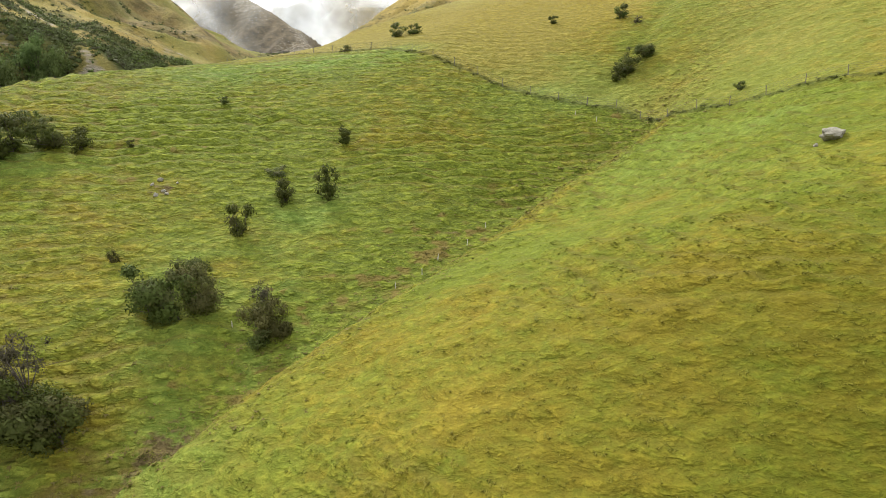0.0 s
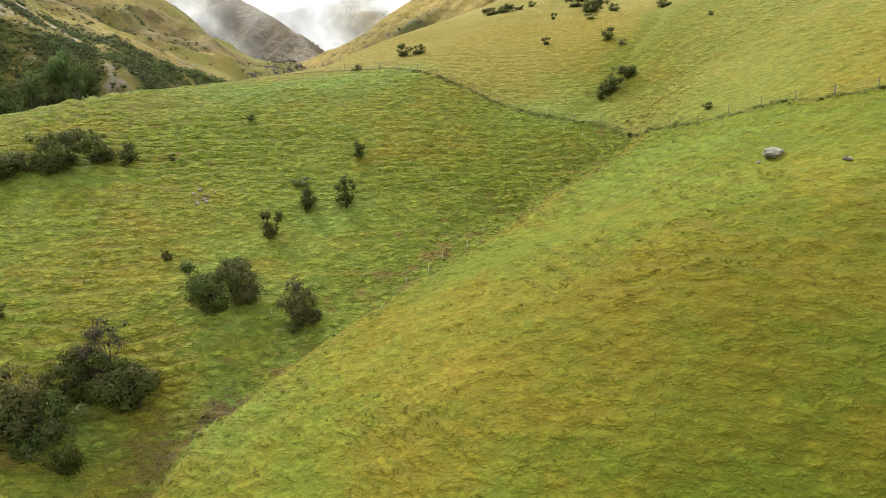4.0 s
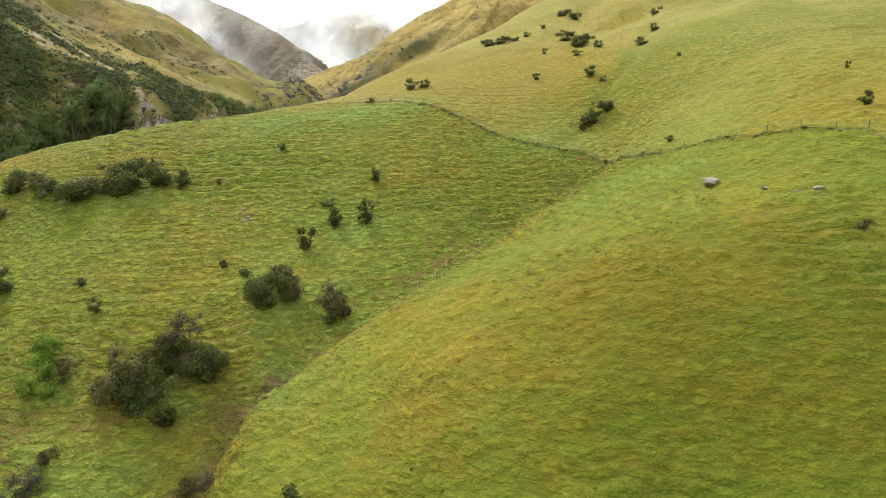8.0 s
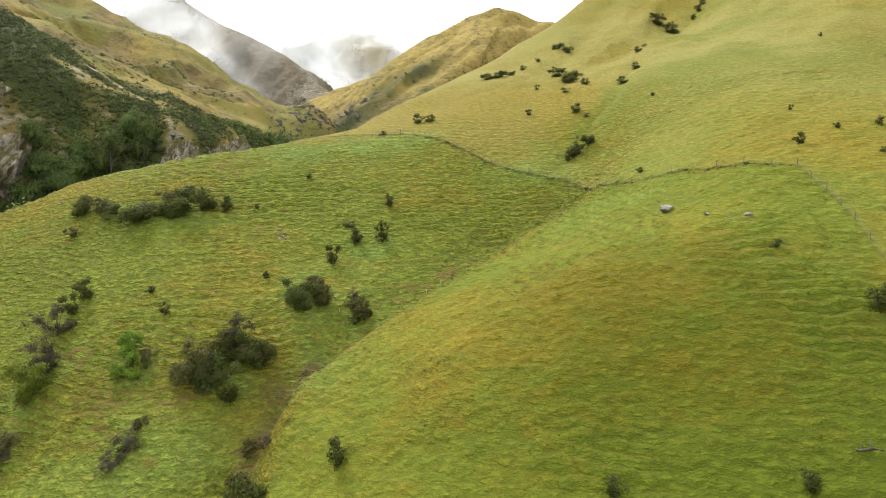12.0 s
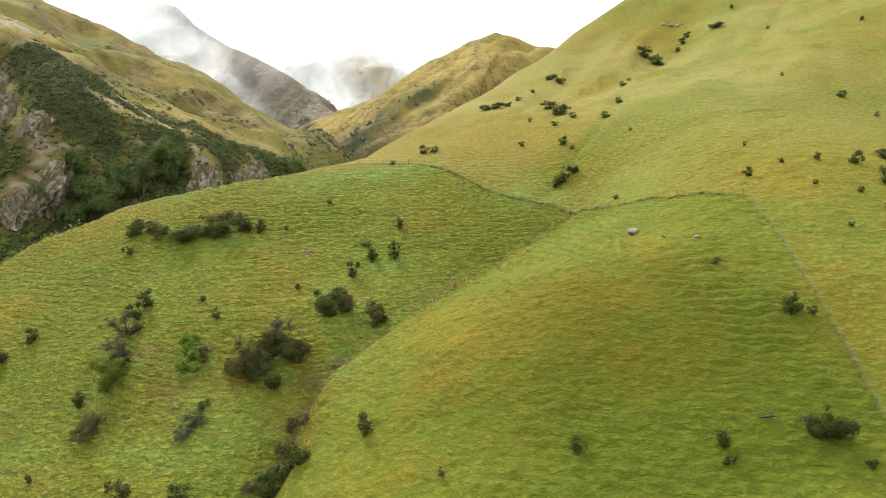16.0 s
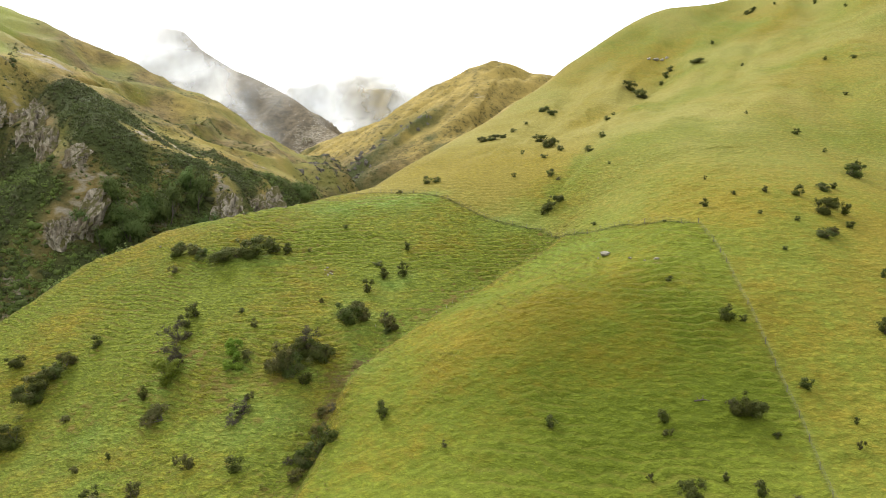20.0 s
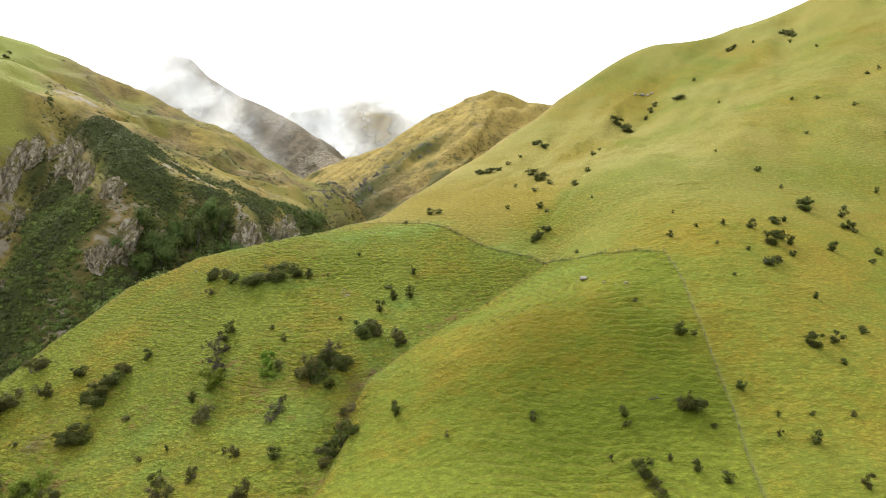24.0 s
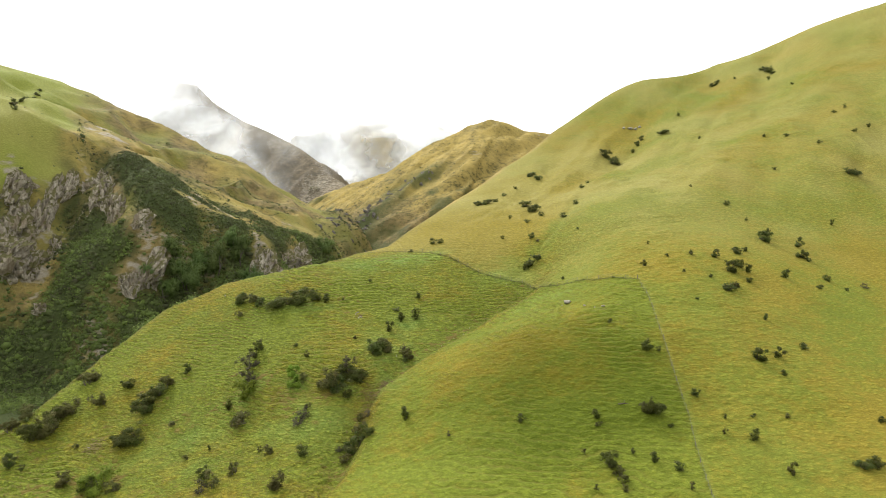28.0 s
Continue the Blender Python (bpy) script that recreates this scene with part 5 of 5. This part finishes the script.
GRASS = grass_material()
scatter_grass(150000, ((-70, 62), (4, 92)), 11, 0.115, "pasture_grass", "tufted green and straw-coloured pasture grass on the slope", GRASS, close_by)
scatter_grass(26000, ((-125, 120), (-30, 130)), 12, 0.16, "pasture_grass", "tufted green and straw-coloured pasture grass on the slope", GRASS, all_over)


def in_rough(x, y, rng):
    """Down the gully and over the rough lower left slope."""
    d, side, (depth,) = along(x, y, GULLY)
    rough = np.exp(-(d / 4.5) ** 2) + 0.50 * np.clip((-12 - x) / 20, 0, 1) * np.clip((60 - y) / 25, 0, 1) * np.clip(0.5 + 1.2 * fbm(x / 7.0, y / 7.0, 3, 81), 0, 1)
    return rng.random(len(x)) < rough


DEAD_STALKS = leaf_material("dead_stalks", (0.086, 0.064, 0.022), (0.172, 0.130, 0.046), 0.8, 0.0)
scatter_grass(90000, ((-115, 40), (-25, 100)), 21, 0.21, "dead_thistles", "brown dead thistle and fern clumps along the gully", DEAD_STALKS, in_rough, 6)


def by_fence(x, y, rng):
    d, _, _ = along(x, y, FENCE)
    return rng.random(len(x)) < np.exp(-(d / 0.5) ** 2)


RANK = leaf_material("rank_grass", (0.030, 0.042, 0.010), (0.090, 0.095, 0.028))
scatter_grass(30000, ((-50, 60), (58, 126)), 22, 0.30, "rank_grass", "long dark rank grass along the fence line", RANK, by_fence, 5)

# ---- crags, boulders, fence ----
def rock_mesh(name, seed, mat, levels=3, jag=0.35, strata=0.0):
    """A rough stone about one metre across, craggy and uneven, flat-faced where it broke."""
    rng = np.random.default_rng(seed)
    bm = bmesh.new()
    bmesh.ops.create_icosphere(bm, subdivisions=levels, radius=0.5)
    cuts = [(Vector(rng.normal(size=3)).normalized(), 0.30 + 0.12 * rng.random()) for _ in range(9)]
    off = Vector(rng.uniform(0, 50, 3))
    for v in bm.verts:
        d = v.co.normalized()
        r = 0.5 * (1 + jag * noise.fractal(d * 1.7 + off, 0.8, 2.1, 5) + 0.5 * jag * abs(noise.noise(Vector((d.x * 6, d.y * 6, d.z * 1.5)) + off)))
        p = d * r
        for n, c in cuts:
            over = p.dot(n) - c
            if over > 0:
                p -= n * over * 0.85
        if strata:
            near = noise.voronoi(Vector((p.x * 4.5, p.y * 4.5, p.z * 1.6)) + off)[0]
            p += Vector((d.x, d.y, 0.25 * d.z)) * strata * (min(near[1] - near[0], 0.5) * 1.6 - 0.3 + 0.5 * noise.noise(Vector((p.x * 11, p.y * 11, p.z * 3.0)) + off))
        v.co = p
    me = bpy.data.meshes.new(name)
    bm.to_mesh(me)
    bm.free()
    me.materials.append(mat)
    return me


def spaced(line, step):
    """Places at even steps along a bent line."""
    out, left = [], 0.0
    for p, q in zip(line, line[1:]):
        run = math.hypot(q[0] - p[0], q[1] - p[1])
        while left < run:
            out.append((p[0] + (q[0] - p[0]) * left / run, p[1] + (q[1] - p[1]) * left / run))
            left += step
        left -= run
    return out


for k, (x, y, w, h) in enumerate(CRAGS):
    ob = new("rock_outcrop", rock_mesh("rock_outcrop", 300 + k, CRAG, 4, 0.55, 0.22))
    ob.matrix_world = pose(x, y, height(x, y) - h * 0.10, -32, 8 * math.sin(k), 15 * math.sin(k * 2.3)) @ Matrix.Diagonal((w * 0.95, w * 0.9, h * 1.2, 1))
    tagged(ob, "weathered grey-brown rock crag standing out of the scrub", "rock", "crags on the bush hill")

# dark broken slabs down the gorge
GORGE_ROCK = stone_material("gorge_stone", (0.046, 0.041, 0.033), (0.150, 0.132, 0.104), 0.35)
gorge_meshes = [rock_mesh("gorge_rock", 700 + k, GORGE_ROCK, 3, 0.6, 0.18) for k in range(4)]
rng = np.random.default_rng(41)
for x, y in spaced(GORGE, 7.0):
    for _ in range(3):
        px, py, w = x + rng.normal() * 6, y + rng.normal() * 6, rng.uniform(4, 9)
        stone = new("gorge_rock", gorge_meshes[int(rng.integers(4))])
        stone.matrix_world = pose(px, py, height(px, py) - w * 0.25, -50 + rng.normal() * 12, rng.normal() * 14, 35 + rng.normal() * 25) @ Matrix.Diagonal((w * 0.7, w * 0.6, w * rng.uniform(0.9, 1.7), 1))
        tagged(stone, "dark grey-brown broken rock in the steep gorge", "rock", "rocks in the gorge")

# boulders lying on the pasture: x, y, width, height
BOULDERS = [(34.8, 56.6, 2.5, 1.2), (33.1, 56.2, 0.5, 0.4), (43.3, 46.8, 1.2, 0.5), (39.8, 45.4, 0.7, 0.4), (38.5, 50.1, 0.9, 0.5), (-31.8, 73.8, 0.8, 0.5),
            (-30.7, 72.0, 0.6, 0.4), (-31.1, 70.7, 0.8, 0.5), (-30.1, 71.2, 0.5, 0.4), (-32.2, 72.6, 0.5, 0.35), (-29.6, 73.1, 0.4, 0.3), (128.7, 309, 4.5, 2.4), (133, 310, 3.2, 2.0),
            (124, 308, 3, 1.6), (136, 311, 2.4, 1.5), (-80.8, 88.6, 0.9, 0.5), (40.9, 47.4, 0.6, 0.4), (-98.5, 33, 0.7, 0.4)]
for k, (x, y, w, h) in enumerate(BOULDERS):
    ob = new("boulder", rock_mesh("boulder", 500 + k, BOULDER, 3, 0.45))
    ob.matrix_world = pose(x, y, height(x, y) + h * 0.22, -12, 0, 20 + k * 63) @ Matrix.Diagonal((w, w * 0.7, h * 1.1, 1))
    tagged(ob, "pale grey lichen-covered boulder lying in the grass" if w > 1.2 else "small pale grey stone lying in the grass", "rock", "stones on the pasture")


def post_mesh(name, tall, thick, seed):
    bm = bmesh.new()
    rng = np.random.default_rng(seed)
    rings = []
    for z, r in ((-0.5, 1.0), (0.3, 0.97), (tall - 0.03, 0.9), (tall, 0.7)):
        rings.append([bm.verts.new((math.cos(a) * thick * r * (1 + 0.1 * rng.normal()), math.sin(a) * thick * r, z))
                      for a in [2 * math.pi * k / 7 for k in range(7)]])
    for lo, hi in zip(rings, rings[1:]):
        for k in range(7):
            bm.faces.new((lo[k], lo[(k + 1) % 7], hi[(k + 1) % 7], hi[k]))
    bm.faces.new(rings[-1])
    me = bpy.data.meshes.new(name)
    bm.to_mesh(me)
    bm.free()
    me.materials.append(POST_WOOD)
    return me


def build_fence(line, label):
    fence = new("fence")
    spots = spaced(line, 4.3) + [line[-1]]
    feet = [Vector((x, y, height(x, y))) for x, y in spots]
    fence.location = feet[0]
    common, strainer = post_mesh("post", 1.15, 0.05, 3), post_mesh("post", 1.25, 0.075, 4)
    for k, f in enumerate(feet):
        big = k in (0, len(feet) - 1) or k % 9 == 0
        ob = child("post", strainer if big else common, fence, "thick wooden strainer post" if big else "")
        lean = Euler((0.05 * math.sin(k * 2.1), 0.06 * math.cos(k * 1.7), k))
        ob.matrix_world = Matrix.LocRotScale(f, lean, None)
        ob.matrix_parent_inverse = Matrix.Translation(-feet[0])
    for z in (0.25, 0.5, 0.75, 0.98, 1.15):
        verts, faces = [], []
        for a, b in zip(feet, feet[1:]):
            up = Vector((0, 0, z))
            limb(verts, faces, a + up - feet[0], b + up - feet[0], 0.009, 0.009, 3)
        child("wire", mesh_from("wire", verts, faces, WIRE), fence)
    return tagged(fence, label, "fence")


build_fence(FENCE, "post and wire farm fence along the knoll and saddle")
build_fence(FENCE_DOWN, "post and wire farm fence running down the spur")

# a fallen grey branch on the spur
bv, bf = [], []
limb(bv, bf, (-1.2, 0, 0.12), (0.3, 0.2, 0.3), 0.14, 0.1)
limb(bv, bf, (0.3, 0.2, 0.3), (1.3, -0.1, 0.2), 0.1, 0.05)
limb(bv, bf, (0.1, 0.2, 0.28), (0.5, 0.7, 0.9), 0.07, 0.03)
limb(bv, bf, (-0.5, 0.1, 0.2), (-0.7, 0.5, 0.8), 0.06, 0.02)
branch = new("fallen_branch", mesh_from("fallen_branch", bv, bf, BARK, True))
branch.location = (39.2, 11.7, height(39.2, 11.7) - 0.05)
tagged(branch, "fallen bare grey branch lying on the grass", "branch")


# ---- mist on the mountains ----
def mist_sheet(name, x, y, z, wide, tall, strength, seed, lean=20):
    """Curling, bulging sheet of cloud or added haze, thick in the middle, edges gone."""
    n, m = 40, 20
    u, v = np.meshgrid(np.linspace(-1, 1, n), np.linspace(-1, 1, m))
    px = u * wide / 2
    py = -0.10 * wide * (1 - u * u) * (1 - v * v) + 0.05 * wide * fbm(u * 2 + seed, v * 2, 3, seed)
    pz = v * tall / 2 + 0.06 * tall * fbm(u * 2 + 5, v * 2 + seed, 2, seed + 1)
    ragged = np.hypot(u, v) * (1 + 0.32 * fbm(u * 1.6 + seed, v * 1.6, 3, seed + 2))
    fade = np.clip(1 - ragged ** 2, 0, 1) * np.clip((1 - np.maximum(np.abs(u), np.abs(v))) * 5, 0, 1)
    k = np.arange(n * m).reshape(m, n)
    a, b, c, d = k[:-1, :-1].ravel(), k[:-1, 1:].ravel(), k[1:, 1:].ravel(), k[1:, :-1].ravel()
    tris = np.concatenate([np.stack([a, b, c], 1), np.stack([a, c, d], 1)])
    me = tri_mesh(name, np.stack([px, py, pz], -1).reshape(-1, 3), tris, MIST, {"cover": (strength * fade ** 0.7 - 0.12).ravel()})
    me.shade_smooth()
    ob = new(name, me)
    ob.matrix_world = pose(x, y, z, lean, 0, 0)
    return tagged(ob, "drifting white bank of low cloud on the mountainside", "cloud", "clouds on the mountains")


mist_sheet("cloud_haze_sheet", -520, 1011, 310, 290, 130, 0.66, 2)
mist_sheet("cloud_haze_sheet", -655, 1111, 430, 400, 215, 1.00, 5)
mist_sheet("cloud_haze_sheet", -371, 911, 252, 150, 120, 0.56, 8)
mist_sheet("cloud_haze_sheet", -326, 1561, 361, 230, 230, 0.50, 11)
mist_sheet("cloud_haze_sheet", 10, 1461, 368, 300, 190, 0.48, 14)
mist_sheet("cloud_haze_sheet", -200, 2061, 560, 1000, 215, 0.78, 17)
mist_sheet("cloud_haze_sheet", 137, 756, 273, 206, 62, 1.25, 20)
mist_sheet("cloud_haze_sheet", -426, 2011, 765, 2200, 300, 1.10, 23)
# the last two are thin veils added for distance haze
mist_sheet("cloud_haze_sheet", -292, 1111, 257, 640, 250, 0.16, 26)
mist_sheet("cloud_haze_sheet", -228, 1661, 371, 760, 330, 0.42, 29)

# ---- small things ----
STAKE = plain("pale_stake", (0.30, 0.28, 0.22), (0.5, 0.48, 0.42), 8.0)
stake_mesh = post_mesh("marker_stake", 0.6, 0.04, 9)
stake_mesh.materials.clear()
stake_mesh.materials.append(STAKE)
for k, (x, y) in enumerate([(0.1, 61.9), (-1.4, 59.2), (-17.2, 52.0), (19.9, 93.8), (22.4, 91.3), (3.1, 64.5), (-3.8, 57.4), (5.3, 68.7)]):
    stake = new("marker_stake", stake_mesh)
    stake.matrix_world = pose(x, y, height(x, y), 4 * math.sin(k * 3), 5 * math.cos(k * 2), k * 40)
    tagged(stake, "short pale wooden stake standing in the gully", "stake", "stakes along the gully")
